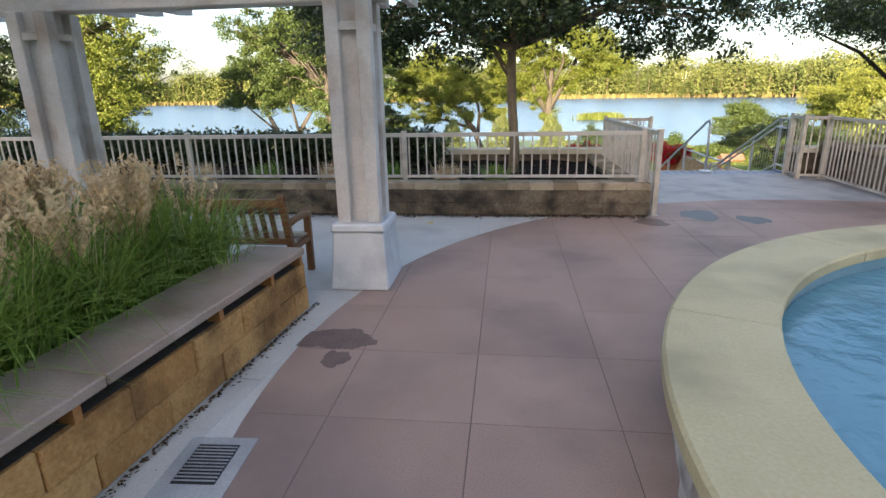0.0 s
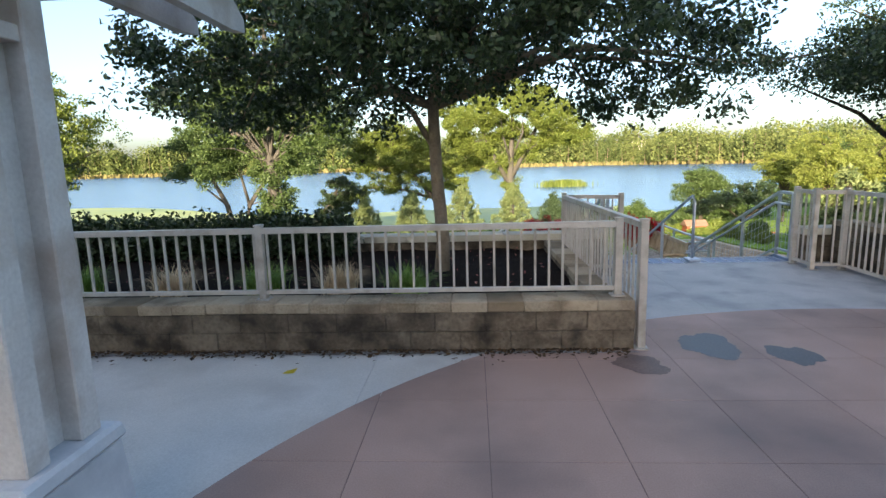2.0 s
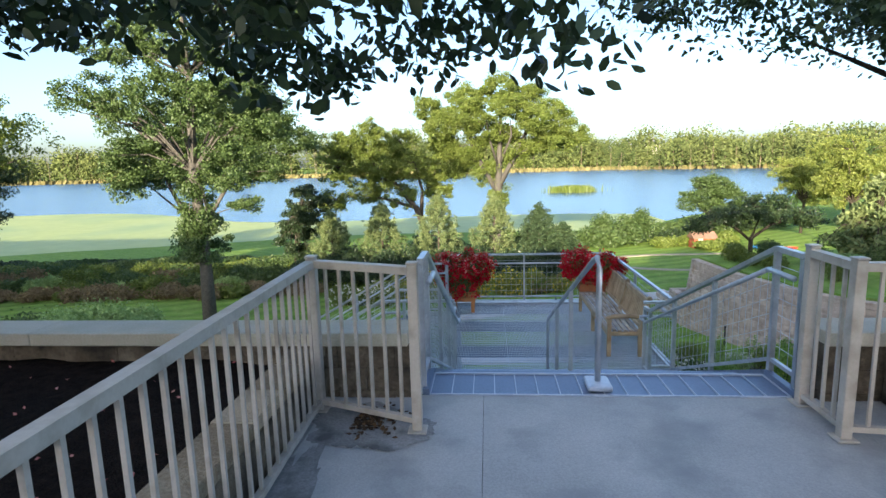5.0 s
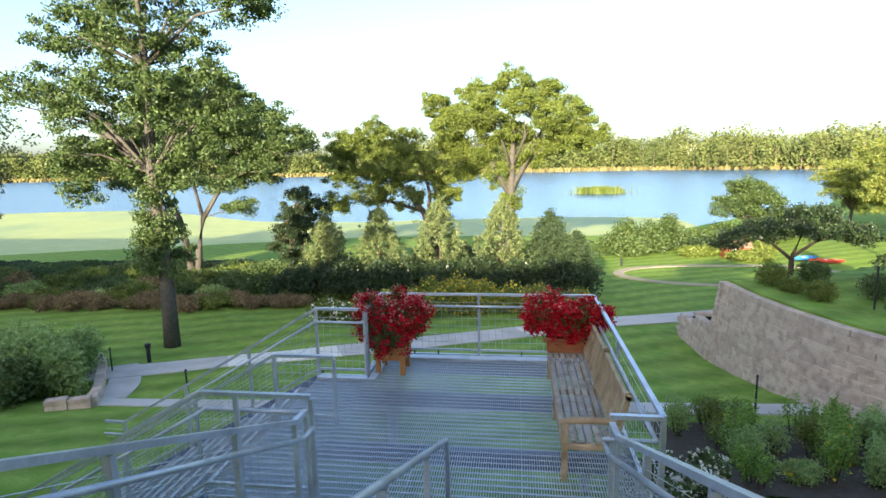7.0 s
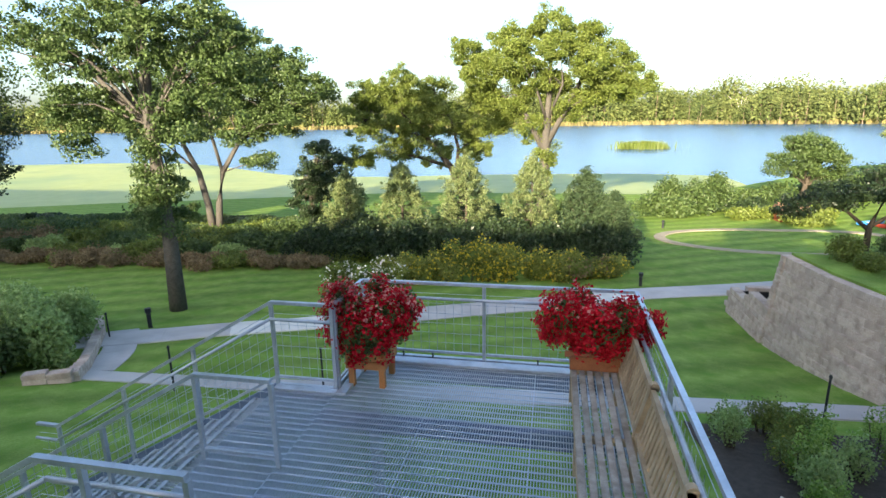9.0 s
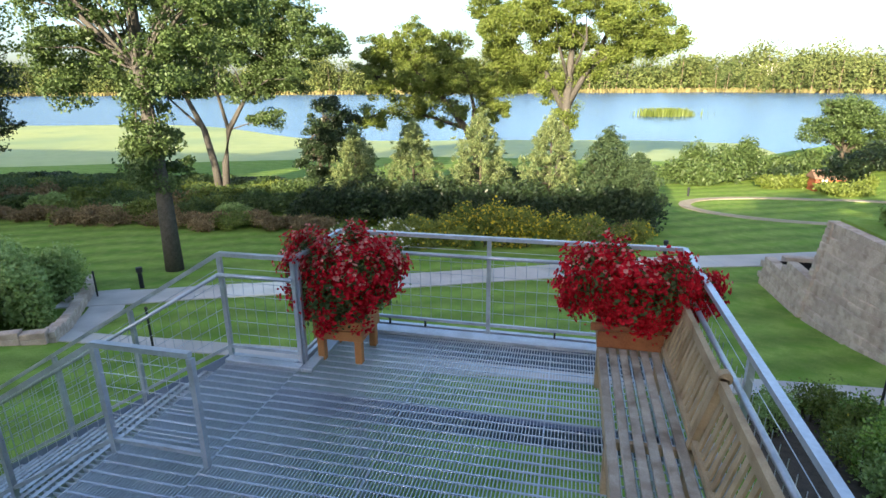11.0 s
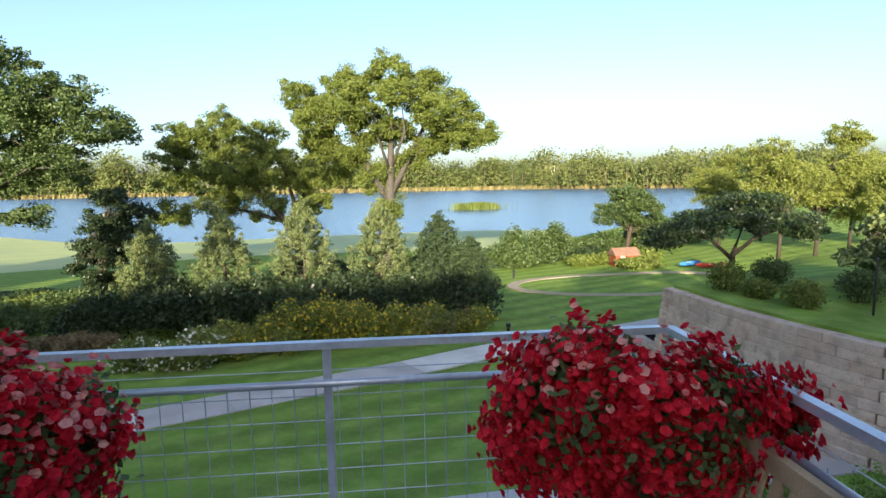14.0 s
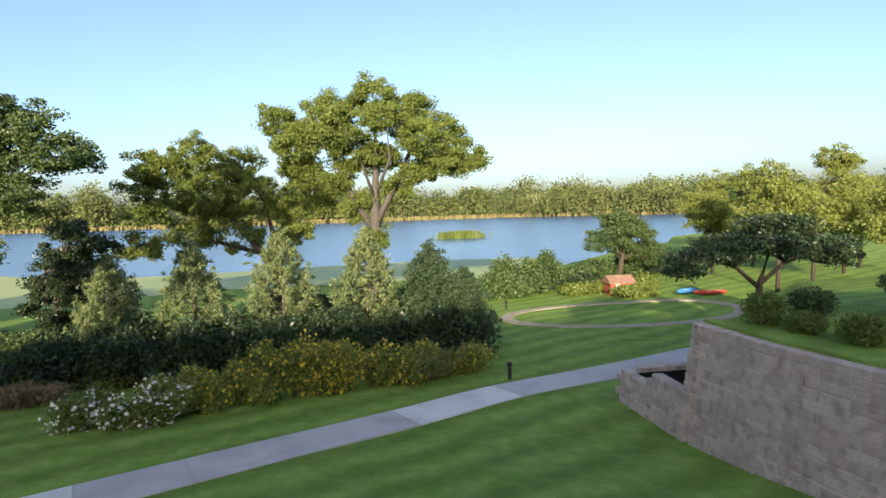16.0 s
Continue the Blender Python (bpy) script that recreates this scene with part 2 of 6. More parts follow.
def water_mat(name, base, rough, bump_scale, bump, stretch):
    m = bpy.data.materials.new(name)
    m.use_nodes = True
    n, li = m.node_tree.nodes, m.node_tree.links
    b = n["Principled BSDF"]
    b.inputs["Base Color"].default_value = (*base, 1)
    b.inputs["Roughness"].default_value = rough
    b.inputs["IOR"].default_value = 1.33
    geo = n.new("ShaderNodeNewGeometry")
    mp = n.new("ShaderNodeMapping")
    mp.inputs["Scale"].default_value = stretch
    no = n.new("ShaderNodeTexNoise")
    no.inputs["Scale"].default_value, no.inputs["Detail"].default_value = bump_scale, 4
    bp = n.new("ShaderNodeBump")
    bp.inputs["Strength"].default_value, bp.inputs["Distance"].default_value = bump, 0.12
    li.new(geo.outputs["Position"], mp.inputs["Vector"])
    li.new(mp.outputs[0], no.inputs["Vector"])
    li.new(no.outputs["Fac"], bp.inputs["Height"])
    li.new(bp.outputs[0], b.inputs["Normal"])
    return m


M_LAKE = water_mat("lake_water", (0.03, 0.10, 0.22), 0.2, 0.9, 1.0, (1, 0.35, 1))
M_POOLW = water_mat("pool_water", (0.10, 0.27, 0.34), 0.05, 5.0, 0.25, (1, 1, 1))


# ---- builders ----
def mesh_obj(name, verts, faces, material, parent=None, label="", smooth=False):
    me = bpy.data.meshes.new(name)
    me.from_pydata([tuple(v) for v in verts], [], faces)
    me.materials.append(material)
    if smooth:
        me.polygons.foreach_set("use_smooth", [True] * len(me.polygons))
    me.update()
    ob = new(name, me)
    if parent:
        ob.parent = parent
    if label:
        ob["label"] = label
    return ob


def part(name, bm, material, parent=None, label="", smooth=False):
    """One bmesh as one mesh object, in its parent's space."""
    me = bpy.data.meshes.new(name)
    bm.normal_update()
    bm.to_mesh(me)
    bm.free()
    me.materials.append(material)
    if smooth:
        me.polygons.foreach_set("use_smooth", [True] * len(me.polygons))
    ob = new(name, me)
    if parent:
        ob.parent = parent
    if label:
        ob["label"] = label
    return ob


def twin(ob, x, y, z, rz=0.0, parent=None):
    """Another object on the same mesh."""
    o = bpy.data.objects.new(ob.name.split(".")[0], ob.data)
    scene.collection.objects.link(o)
    o.parent = parent if parent else ob.parent
    o.matrix_basis = pose(x, y, z, 0, 0, rz)
    if "label" in ob:
        o["label"] = ob["label"]
    return o


def thing(name, label, category, x, y, z, rz=0.0, group="", kind=""):
    e = new(name)
    e.matrix_basis = pose(x, y, z, 0, 0, rz)
    e.empty_display_size = 0.2
    return tagged(e, label, category, group, kind)


def B():
    return bmesh.new()


def box(bm, x0, x1, y0, y1, z0, z1, bev=0.0, taper=0.0):
    """A box, its top drawn in by taper, its edges cut by bev."""
    t = taper
    vs = [bm.verts.new(c) for c in ((x0, y0, z0), (x1, y0, z0), (x1, y1, z0), (x0, y1, z0), (x0 + t, y0 + t, z1), (x1 - t, y0 + t, z1), (x1 - t, y1 - t, z1), (x0 + t, y1 - t, z1))]
    fs = [bm.faces.new([vs[i] for i in f]) for f in ((3, 2, 1, 0), (4, 5, 6, 7), (0, 1, 5, 4), (1, 2, 6, 5), (2, 3, 7, 6), (3, 0, 4, 7))]
    if bev:
        es = {e for f in fs for e in f.edges}
        bmesh.ops.bevel(bm, geom=list(es), offset=bev, segments=1, affect="EDGES")
    return bm


def tube(bm, pts, radii, seg=8, cap=True):
    """A tapered tube along a polyline."""
    rings = []
    pts = [Vector(p) for p in pts]
    for i, p in enumerate(pts):
        d = (pts[min(i + 1, len(pts) - 1)] - pts[max(i - 1, 0)]).normalized()
        a = d.cross(Vector((0, 0, 1)) if abs(d.z) < 0.95 else Vector((1, 0, 0))).normalized()
        b2 = d.cross(a)
        r = radii[i] if isinstance(radii, (list, tuple)) else radii
        rings.append([bm.verts.new(p + (a * math.cos(2 * math.pi * k / seg) + b2 * math.sin(2 * math.pi * k / seg)) * r) for k in range(seg)])
    for r0, r1 in zip(rings, rings[1:]):
        for k in range(seg):
            bm.faces.new((r0[k], r0[(k + 1) % seg], r1[(k + 1) % seg], r1[k]))
    if cap:
        bm.faces.new(rings[0][::-1])
        bm.faces.new(rings[-1])
    return bm


def beam(bm, p0, p1, w, h):
    """A square bar of width w and height h from p0 to p1 (centre line)."""
    p0, p1 = Vector(p0), Vector(p1)
    d = (p1 - p0).normalized()
    s = d.cross(Vector((0, 0, 1))).normalized() if abs(d.z) < 0.99 else Vector((1, 0, 0))
    u = s.cross(d).normalized()
    vs = []
    for p in (p0, p1):
        for a, b2 in ((-1, -1), (1, -1), (1, 1), (-1, 1)):
            vs.append(bm.verts.new(p + s * a * w / 2 + u * b2 * h / 2))
    for f in ((3, 2, 1, 0), (4, 5, 6, 7), (0, 1, 5, 4), (1, 2, 6, 5), (2, 3, 7, 6), (3, 0, 4, 7)):
        bm.faces.new([vs[i] for i in f])
    return bm


def leaf_mesh(name, centres, sizes, material, parent=None, label="", long=1.6, droop=0.0, rng=None, flat=0.0, oval=False):
    """Many small bent leaves, one at each centre, as one mesh."""
    rng = rng or np.random.default_rng(1)
    c = np.asarray(centres, float)
    n = len(c)
    s = np.broadcast_to(np.asarray(sizes, float), (n,))[:, None]
    a = rng.normal(size=(n, 3))
    a[:, 2] = a[:, 2] * (1 - flat) - droop
    a /= np.linalg.norm(a, axis=1)[:, None]
    b2 = rng.normal(size=(n, 3))
    b2[:, 2] *= (1 - flat)
    b2 -= a * (a * b2).sum(1)[:, None]
    b2 /= np.linalg.norm(b2, axis=1)[:, None]
    k = np.cross(a, b2)
    if oval:
        shape = ((-0.5, 0, 0), (-0.22, 0.42, 0.1), (0.2, 0.44, 0.1), (0.5, 0, -0.06), (0.2, -0.44, 0.1), (-0.22, -0.42, 0.1))
    else:
        shape = ((-0.5, 0, 0), (0, 0.5, 0.12), (0.5, 0, 0), (0, -0.5, 0.12))
    w = len(shape)
    v = np.empty((n, w, 3))
    for i, (u, side, lift) in enumerate(shape):
        v[:, i] = c + a * s * long * u + b2 * s * side + k * s * lift
    me = bpy.data.meshes.new(name)
    me.vertices.add(n * w)
    me.vertices.foreach_set("co", v.reshape(-1))
    me.loops.add(n * w)
    me.loops.foreach_set("vertex_index", np.arange(n * w, dtype=np.int32))
    me.polygons.add(n)
    me.polygons.foreach_set("loop_start", np.arange(0, n * w, w, dtype=np.int32))
    me.update(calc_edges=True)
    me.materials.append(material)
    ob = new(name, me)
    if parent:
        ob.parent = parent
    if label:
        ob["label"] = label
    return ob


def blob_points(rng, lobes, n, shell=0.55):
    """n points in ellipsoids (x, y, z, rx, ry, rz), thicker towards their skins."""
    w = np.array([l[3] * l[4] * l[5] for l in lobes]) ** 0.67
    pick = rng.choice(len(lobes), n, p=w / w.sum())
    l = np.array(lobes)[pick]
    d = rng.normal(size=(n, 3))
    d /= np.linalg.norm(d, axis=1)[:, None]
    r = shell + (1 - shell) * rng.random(n) ** 0.8
    r *= 1 + 0.12 * rng.normal(size=n)
    return l[:, :3] + d * l[:, 3:] * r[:, None]


def tree(name, label, x, y, z, trunk, lobes, n_leaves, leaf, m_leaf, m_bark, seed, clumps=90, clump_r=0.5, long=1.6, droop=0.25, stems=None, oval=False):
    """A tree: trunk = list of (x, y, z, r) from its base; limbs run to clumps of leaves that fill the lobes."""
    rng = np.random.default_rng(seed)
    t = thing(name, label, "tree", x, y, z)
    bm = B()
    for st in stems or [trunk]:
        tube(bm, [p[:3] for p in st], [p[3] for p in st], 9)
    part("trunk", bm, m_bark, t, smooth=True)
    cl = blob_points(rng, lobes, clumps, 0.45)
    top = [Vector(p[:3]) for st in (stems or [trunk]) for p in st[len(st) // 2:]]
    bm = B()
    for i in range(0, clumps, max(1, clumps // 70)):
        e = Vector(cl[i])
        s = min(top, key=lambda p: (p - e).length + (2.0 if p.z > e.z else 0))
        mid = s.lerp(e, 0.5) + Vector((rng.normal() * 0.12, rng.normal() * 0.12, 0.12 * (e - s).length))
        r0 = 0.02 + 0.012 * (e - s).length
        tube(bm, [s, mid, e], [r0, r0 * 0.6, 0.008], 5, False)
    part("branching", bm, m_bark, t, smooth=True)
    pick = rng.integers(0, clumps, n_leaves)
    d = rng.normal(size=(n_leaves, 3))
    d /= np.linalg.norm(d, axis=1)[:, None]
    d *= (clump_r * rng.random(n_leaves) ** 0.55 * (0.6 + 0.8 * rng.random(clumps)[pick]))[:, None]
    d[:, 2] *= 0.65
    pts = cl[pick] + d
    leaf_mesh("crown", pts, leaf * (0.7 + 0.6 * rng.random(n_leaves)), m_leaf, t, long=long, droop=droop, rng=rng, oval=oval)
    return t


def bush(name, label, x, y, z, lobes, n, leaf, m_leaf, seed, flowers=None, nf=0, fs=0.05, category="shrub", flat=0.0):
    rng = np.random.default_rng(seed)
    t = thing(name, label, category, x, y, z)
    bm = B()
    for i in range(7):
        l = lobes[i % len(lobes)]
        tube(bm, [(l[0] * 0.6, l[1] * 0.6, 0), (l[0] + rng.normal() * 0.3 * l[3], l[1] + rng.normal() * 0.3 * l[4], l[2])], [0.02, 0.008], 4, False)
    tagged(part("stem_mass", bm, M_BARK, t), kind="stuff")
    leaf_mesh("foliage", blob_points(rng, lobes, n, 0.35), leaf * (0.7 + 0.6 * rng.random(n)), m_leaf, t, rng=rng, long=1.7)
    if flowers:
        p = blob_points(rng, lobes, nf, 0.92)
        p[:, 2] = np.abs(p[:, 2])
        leaf_mesh("blossom", p, fs * (0.7 + 0.6 * rng.random(nf)), flowers, t, rng=rng, long=1.1)
    return t


# ---- ground ----
LAKE_Z = -7.2
PROF_Y = (-400, 9.8, 10.05, 17, 22, 28, 35, 45, 60, 75, 90, 470, 480, 500, 700, 3000)
PROF_Z = (-0.12, -0.12, -2.7, -3.5, -4.6, -5.3, -5.7, -6.1, -6.7, -7.15, -8.5, -8.5, -7.3, -6.7, -4.5, -4.0)
# foot of the tall retaining wall, from its far end towards the terrace
WALL = [(10.9, 28.6), (11.08, 26.4), (11.45, 24.7), (11.95, 23.2), (12.8, 21.5), (14.5, 20.2), (20.0, 19.6)]


def wall_x(y):
    return float(np.interp(y, [p[1] for p in WALL[::-1]], [p[0] for p in WALL[::-1]]))


def gz(x, y):
    """The height of the ground."""
    yy = y + (0.35 * max(0.0, -x - 12) if y > 40 and y < 100 else 0)
    if x > 20 and 45 < y < 460:
        yy = max(45.0, y - (x - 20) * 1.1)
    z = float(np.interp(yy, PROF_Y, PROF_Z))
    if 19.5 < y < 60 and x > wall_x(max(y, 20)) + 1.3 + max(0.0, y - 28.3) * 0.9:
        z = max(z, float(np.interp(y, (20, 29, 40, 60), (-2.5, -2.55, -4.1, -6.7))))
    return z


def ground_sheet():
    xs = sorted(set([-2500, -1200, -700, -400, -250, -160, -110, -80, -60] + list(np.arange(-50, 60.1, 1.0)) + list(np.arange(9, 24, 0.5)) + [70, 85, 110, 160, 250, 400, 700, 1200, 2500]))
    ys = sorted(set([-400, -100, -30, 0, 9.5, 9.8, 10.05] + list(np.arange(11, 34, 0.5)) + list(np.arange(34, 100, 1.5)) + [110, 130, 170, 230, 300, 380, 440, 470, 480, 490, 500, 520, 560, 620, 700, 1000, 3000]))
    verts, faces = [], []
    for y in ys:
        for x in xs:
            verts.append((x, y, gz(x, y) + (0.03 * noise.noise(Vector((x * 0.4, y * 0.4, 0))) if y > 18 else 0)))
    w = len(xs)
    for j in range(len(ys) - 1):
        for i in range(w - 1):
            faces.append((j * w + i, j * w + i + 1, (j + 1) * w + i + 1, (j + 1) * w + i))
    ob = mesh_obj("ground", verts, faces, M_LAWN, smooth=True)
    return tagged(ob, "mown green lawn sloping down to a lake", "lawn", kind="structure")


ground_sheet()
lake = mesh_obj("water", [(-2500, 50, LAKE_Z), (2500, 50, LAKE_Z), (2500, 700, LAKE_Z), (-2500, 700, LAKE_Z)], [(0, 1, 2, 3)], M_LAKE)
tagged(lake, "calm blue lake reflecting the sky", "lake", kind="structure")

# ---- terrace ----
DECK = -1.367


def circle_clip(poly, cx, cy, r):
    """The part of a convex polygon within a circle of 120 sides."""
    for k in range(120):
        a = 2 * math.pi * (k + 0.5) / 120
        nx, ny, lim = math.cos(a), math.sin(a), r * math.cos(math.pi / 120)
        out = []
        for i, p in enumerate(poly):
            q = poly[(i + 1) % len(poly)]
            dp, dq = (p[0] - cx) * nx + (p[1] - cy) * ny - lim, (q[0] - cx) * nx + (q[1] - cy) * ny - lim
            if dp <= 0:
                out.append(p)
            if dp * dq < 0:
                f = dp / (dp - dq)
                out.append((p[0] + (q[0] - p[0]) * f, p[1] + (q[1] - p[1]) * f))
        poly = out
        if len(poly) < 3:
            return []
    return poly


def prism(bm, poly, z0, z1, inset=0.002):
    lo = [bm.verts.new((x, y, z0)) for x, y in poly]
    mid = [bm.verts.new((x, y, z1 - inset)) for x, y in poly]
    cx, cy = sum(p[0] for p in poly) / len(poly), sum(p[1] for p in poly) / len(poly)
    hi = []
    for x, y in poly:
        d = math.hypot(cx - x, cy - y) or 1
        hi.append(bm.verts.new((x + (cx - x) / d * inset, y + (cy - y) / d * inset, z1)))
    n = len(poly)
    bm.faces.new(hi)
    bm.faces.new(lo[::-1])
    for a, b2 in ((lo, mid), (mid, hi)):
        for i in range(n):
            bm.faces.new((a[i], a[(i + 1) % n], b2[(i + 1) % n], b2[i]))
    return bm


floor_ob = part("floor", box(B(), -12, 11, -7, 9.55, -0.10, -0.03), M_JOINT)
tagged(floor_ob, "terrace base under red-brown and grey concrete slabs", "floor", kind="structure")
PC = (3.83, 1.65, 5.41)
S = 0.75
whole = None
for i in range(-8, 12):
    for j in range(-10, 10):
        x0, y0 = -0.37 + i * S, 1.92 + j * S
        if x0 < -2.2 or x0 > 8.6 or y0 < -5.0 or y0 > 7.0:
            continue
        g = 0.0026
        sq = [(x0 + g, y0 + g), (x0 + S - g, y0 + g), (x0 + S - g, y0 + S - g), (x0 + g, y0 + S - g)]
        if all(math.hypot(p[0] - PC[0], p[1] - PC[1]) < PC[2] for p in sq):
            if whole is None:
                whole = part("slab", prism(B(), [(0, 0), (S - 2 * g, 0), (S - 2 * g, S - 2 * g), (0, S - 2 * g)], -0.04, 0.0), M_PLAZA, floor_ob)
                whole.location = (x0 + g, y0 + g, 0)
            else:
                twin(whole, x0 + g, y0 + g, 0)
        else:
            poly = circle_clip(sq, *PC)
            if poly:
                part("slab", prism(B(), poly, -0.04, 0.0), M_PLAZA, floor_ob)
for x0, x1 in ((-11.5, -9.3), (-9.3, -7.1), (-7.1, -4.9), (-4.9, -2.72), (-2.72, -0.52), (-0.52, 1.62), (1.62, 2.76), (2.76, 5.1), (5.1, 7.5)):
    for y0, y1 in ((-6.5, -3.2), (-3.2, 0.4), (0.4, 3.0), (3.0, 5.9), (5.9, 9.55)):
        part("slab", box(B(), x0 + 0.0012, x1 - 0.0012, y0 + 0.0012, y1 - 0.0012, -0.06, -0.005, 0.0015), M_CONCP if x1 < 1.7 and y1 < 6 else M_CONC, floor_ob, "pale concrete slab" if x1 < 1.7 and y1 < 6 else "grey concrete slab")


vs = [(PC[0] + (PC[2] - 0.03) * math.cos(2 * math.pi * k / 120), PC[1] + (PC[2] - 0.03) * math.sin(2 * math.pi * k / 120), -0.0025) for k in range(120)]
mesh_obj("joint_sand", vs, [tuple(range(120))], M_DAMP, floor_ob, "dark sand in the slab joints")


def stain(label, x, y, rx, ry, seed, material, z=0.003):
    rng = random.Random(seed)
    vs, n = [], 90
    ph = [rng.uniform(0, 6.28) for _ in range(4)]
    for k in range(n):
        a = 2 * math.pi * k / n
        r = 1 + 0.12 * math.sin(2 * a + ph[0]) + 0.1 * math.sin(3 * a + ph[1]) + 0.07 * math.sin(5 * a + ph[2]) + 0.04 * math.sin(9 * a + ph[3]) + rng.uniform(-0.05, 0.05)
        vs.append((x + rx * r * math.cos(a), y + ry * r * math.sin(a), z))
    ob = mesh_obj("damp_patch", vs, [tuple(range(n))], material)
    return tagged(ob, label, "stain", kind="stuff")


stain("dark damp patch on red-brown concrete", -1.35, 2.06, 0.25, 0.17, 3, M_DAMP)
stain("small dark damp spot on red-brown concrete", -1.27, 1.78, 0.08, 0.12, 4, M_DAMP)
stain("round dark damp patch on the terrace", 1.6, 5.56, 0.2, 0.19, 5, M_DAMP)
stain("bluish wet patch on the terrace", 2.3, 5.98, 0.25, 0.28, 6, M_DAMPB)
stain("wet patch on the terrace paving", 2.87, 5.74, 0.17, 0.23, 7, M_DAMPB)

stain("grimy dark streak on concrete along the railing's foot", 1.72, 7.7, 0.13, 1.3, 8, M_GRIME)
stain("grimy dark corner of concrete under the railing", 2.0, 9.05, 0.4, 0.32, 9, M_GRIME, 0.0034)
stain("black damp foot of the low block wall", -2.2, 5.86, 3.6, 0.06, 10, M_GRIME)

# drain in the paving
dr = thing("floor_drain", "grey concrete plate with black slotted drain grate", "drain", -1.55, 0.73, 0, 3)
part("plate", box(B(), -0.165, 0.165, -0.21, 0.21, 0, 0.008, 0.003), M_CONC, dr)
part("recess", box(B(), -0.1, 0.1, -0.12, 0.15, 0.008, 0.0095), M_BLACK, dr)
bar0 = part("slat", box(B(), -0.095, 0.095, -0.003, 0.003, 0.0095, 0.013), M_GALV, dr)
bar0.location = (0, -0.1, 0)
for k in range(1, 11):
    twin(bar0, 0, -0.1 + k * 0.023, 0)


# ---- round pool ----
FX, FY = 3.76, 0.24
pool = thing("pool", "round raised pool with cream stone rim and blue water", "fountain", FX, FY, 0)


def ring_part(name, r0, r1, z0, z1, a0, a1, material, n=14, bev=0.015, label="", parent=pool):
    bm = B()
    prof = [(r0, z0), (r1, z0), (r1, z1 - bev), (r1 - bev, z1), (r0 + bev, z1), (r0, z1 - bev)]
    rings = []
    for k in range(n + 1):
        a = a0 + (a1 - a0) * k / n
        rings.append([bm.verts.new((r * math.cos(a), r * math.sin(a), z)) for r, z in prof])
    for p, q in zip(rings, rings[1:]):
        for i in range(6):
            bm.faces.new((p[i], q[i], q[(i + 1) % 6], p[(i + 1) % 6]))
    bm.faces.new(rings[0])
    bm.faces.new(rings[-1][::-1])
    bmesh.ops.recalc_face_normals(bm, faces=bm.faces)
    return part(name, bm, material, parent, label)


for k in range(10):
    a = math.radians(157 + 36 * k)
    ring_part("rim", 2.86, 3.37, 0.42, 0.50, a + 0.0012, a + math.radians(36) - 0.0012, M_CREAM)
ring_part("lining", 2.9, 3.0, -0.02, 0.418, 0, 2 * math.pi, M_POOL, 72)
ring_part("seat_ledge", 2.4, 2.9, -0.02, 0.2, 0, 2 * math.pi, M_POOL, 72)
rng = random.Random(2)
for row in range(3):
    n = 40
    for k in range(n):
        a = 2 * math.pi * (k + 0.5 * (row % 2)) / n
        if math.cos(a - math.radians(170)) < 0.2:
            continue
        ring_part("stone", 3.0, 3.27 + rng.uniform(-0.02, 0.035), row * 0.14 + 0.0, row * 0.14 + 0.135, a + 0.002, a + 2 * math.pi / n - 0.003, M_ROUGH, 2, 0.02)
ring_part("wall_back", 3.0, 3.2, 0, 0.415, math.radians(-105), math.radians(80), M_ROUGH, 40)
vs = [(2.89 * math.cos(2 * math.pi * k / 72), 2.89 * math.sin(2 * math.pi * k / 72), 0.33) for k in range(72)]
mesh_obj("pool_water", vs, [tuple(range(72))], M_POOLW, pool, "rippling blue water")
vs = [(3.0 * math.cos(2 * math.pi * k / 72), 3.0 * math.sin(2 * math.pi * k / 72), 0.005) for k in range(72)]
mesh_obj("pool_floor", vs, [tuple(range(72))], M_POOL, pool)


# ---- block walls ----
def block_wall(name, label, x0, x1, y0, y1, z0, zt, mb, mc, course=0.15, length=0.42, cap=0.07, cap_len=0.4, over=0.02, seed=1, rz=0.0, ox=0.0, oy=0.0, caps=True):
    """A straight wall along x of loose blocks, with capstones."""
    w = thing(name, label, "wall", ox, oy, 0, rz, kind="structure")
    rng = random.Random(seed)
    part("core", box(B(), x0 + 0.02, x1 - 0.02, y0 + 0.03, y1 - 0.03, z0, zt - cap), M_JOINT, w)
    meshes = {}
    rows = max(1, round((zt - cap - max(z0, -0.3)) / course))
    h = (zt - cap - max(z0, -0.3)) / rows
    for r in range(rows):
        x = x0 - (length / 2 if r % 2 else 0)
        while x < x1 - 0.01:
            a, b2 = max(x, x0), min(x + length, x1)
            if b2 - a > 0.06:
                key = round(b2 - a, 2)
                z = max(z0, -0.3) + r * h
                yo = rng.uniform(-0.008, 0.008)
                if key not in meshes:
                    meshes[key] = part("block", box(B(), 0.0015, key - 0.0015, y0, y1, 0.0015, h - 0.001, 0.006), mb, w)
                    meshes[key].location = (a, yo, z)
                else:
                    twin(meshes[key], a, yo, z)
            x += length
    if caps:
        n = max(1, round((x1 - x0) / cap_len))
        L = (x1 - x0) / n
        c0 = part("capstone", box(B(), 0.0015, L - 0.0015, y0 - over, y1 + over, 0, cap, 0.007), mc, w)
        c0.location = (x0, 0, zt - cap)
        for k in range(1, n):
            twin(c0, x0 + k * L, rng.uniform(-0.006, 0.006), zt - cap + rng.uniform(-0.003, 0.003))
    return w


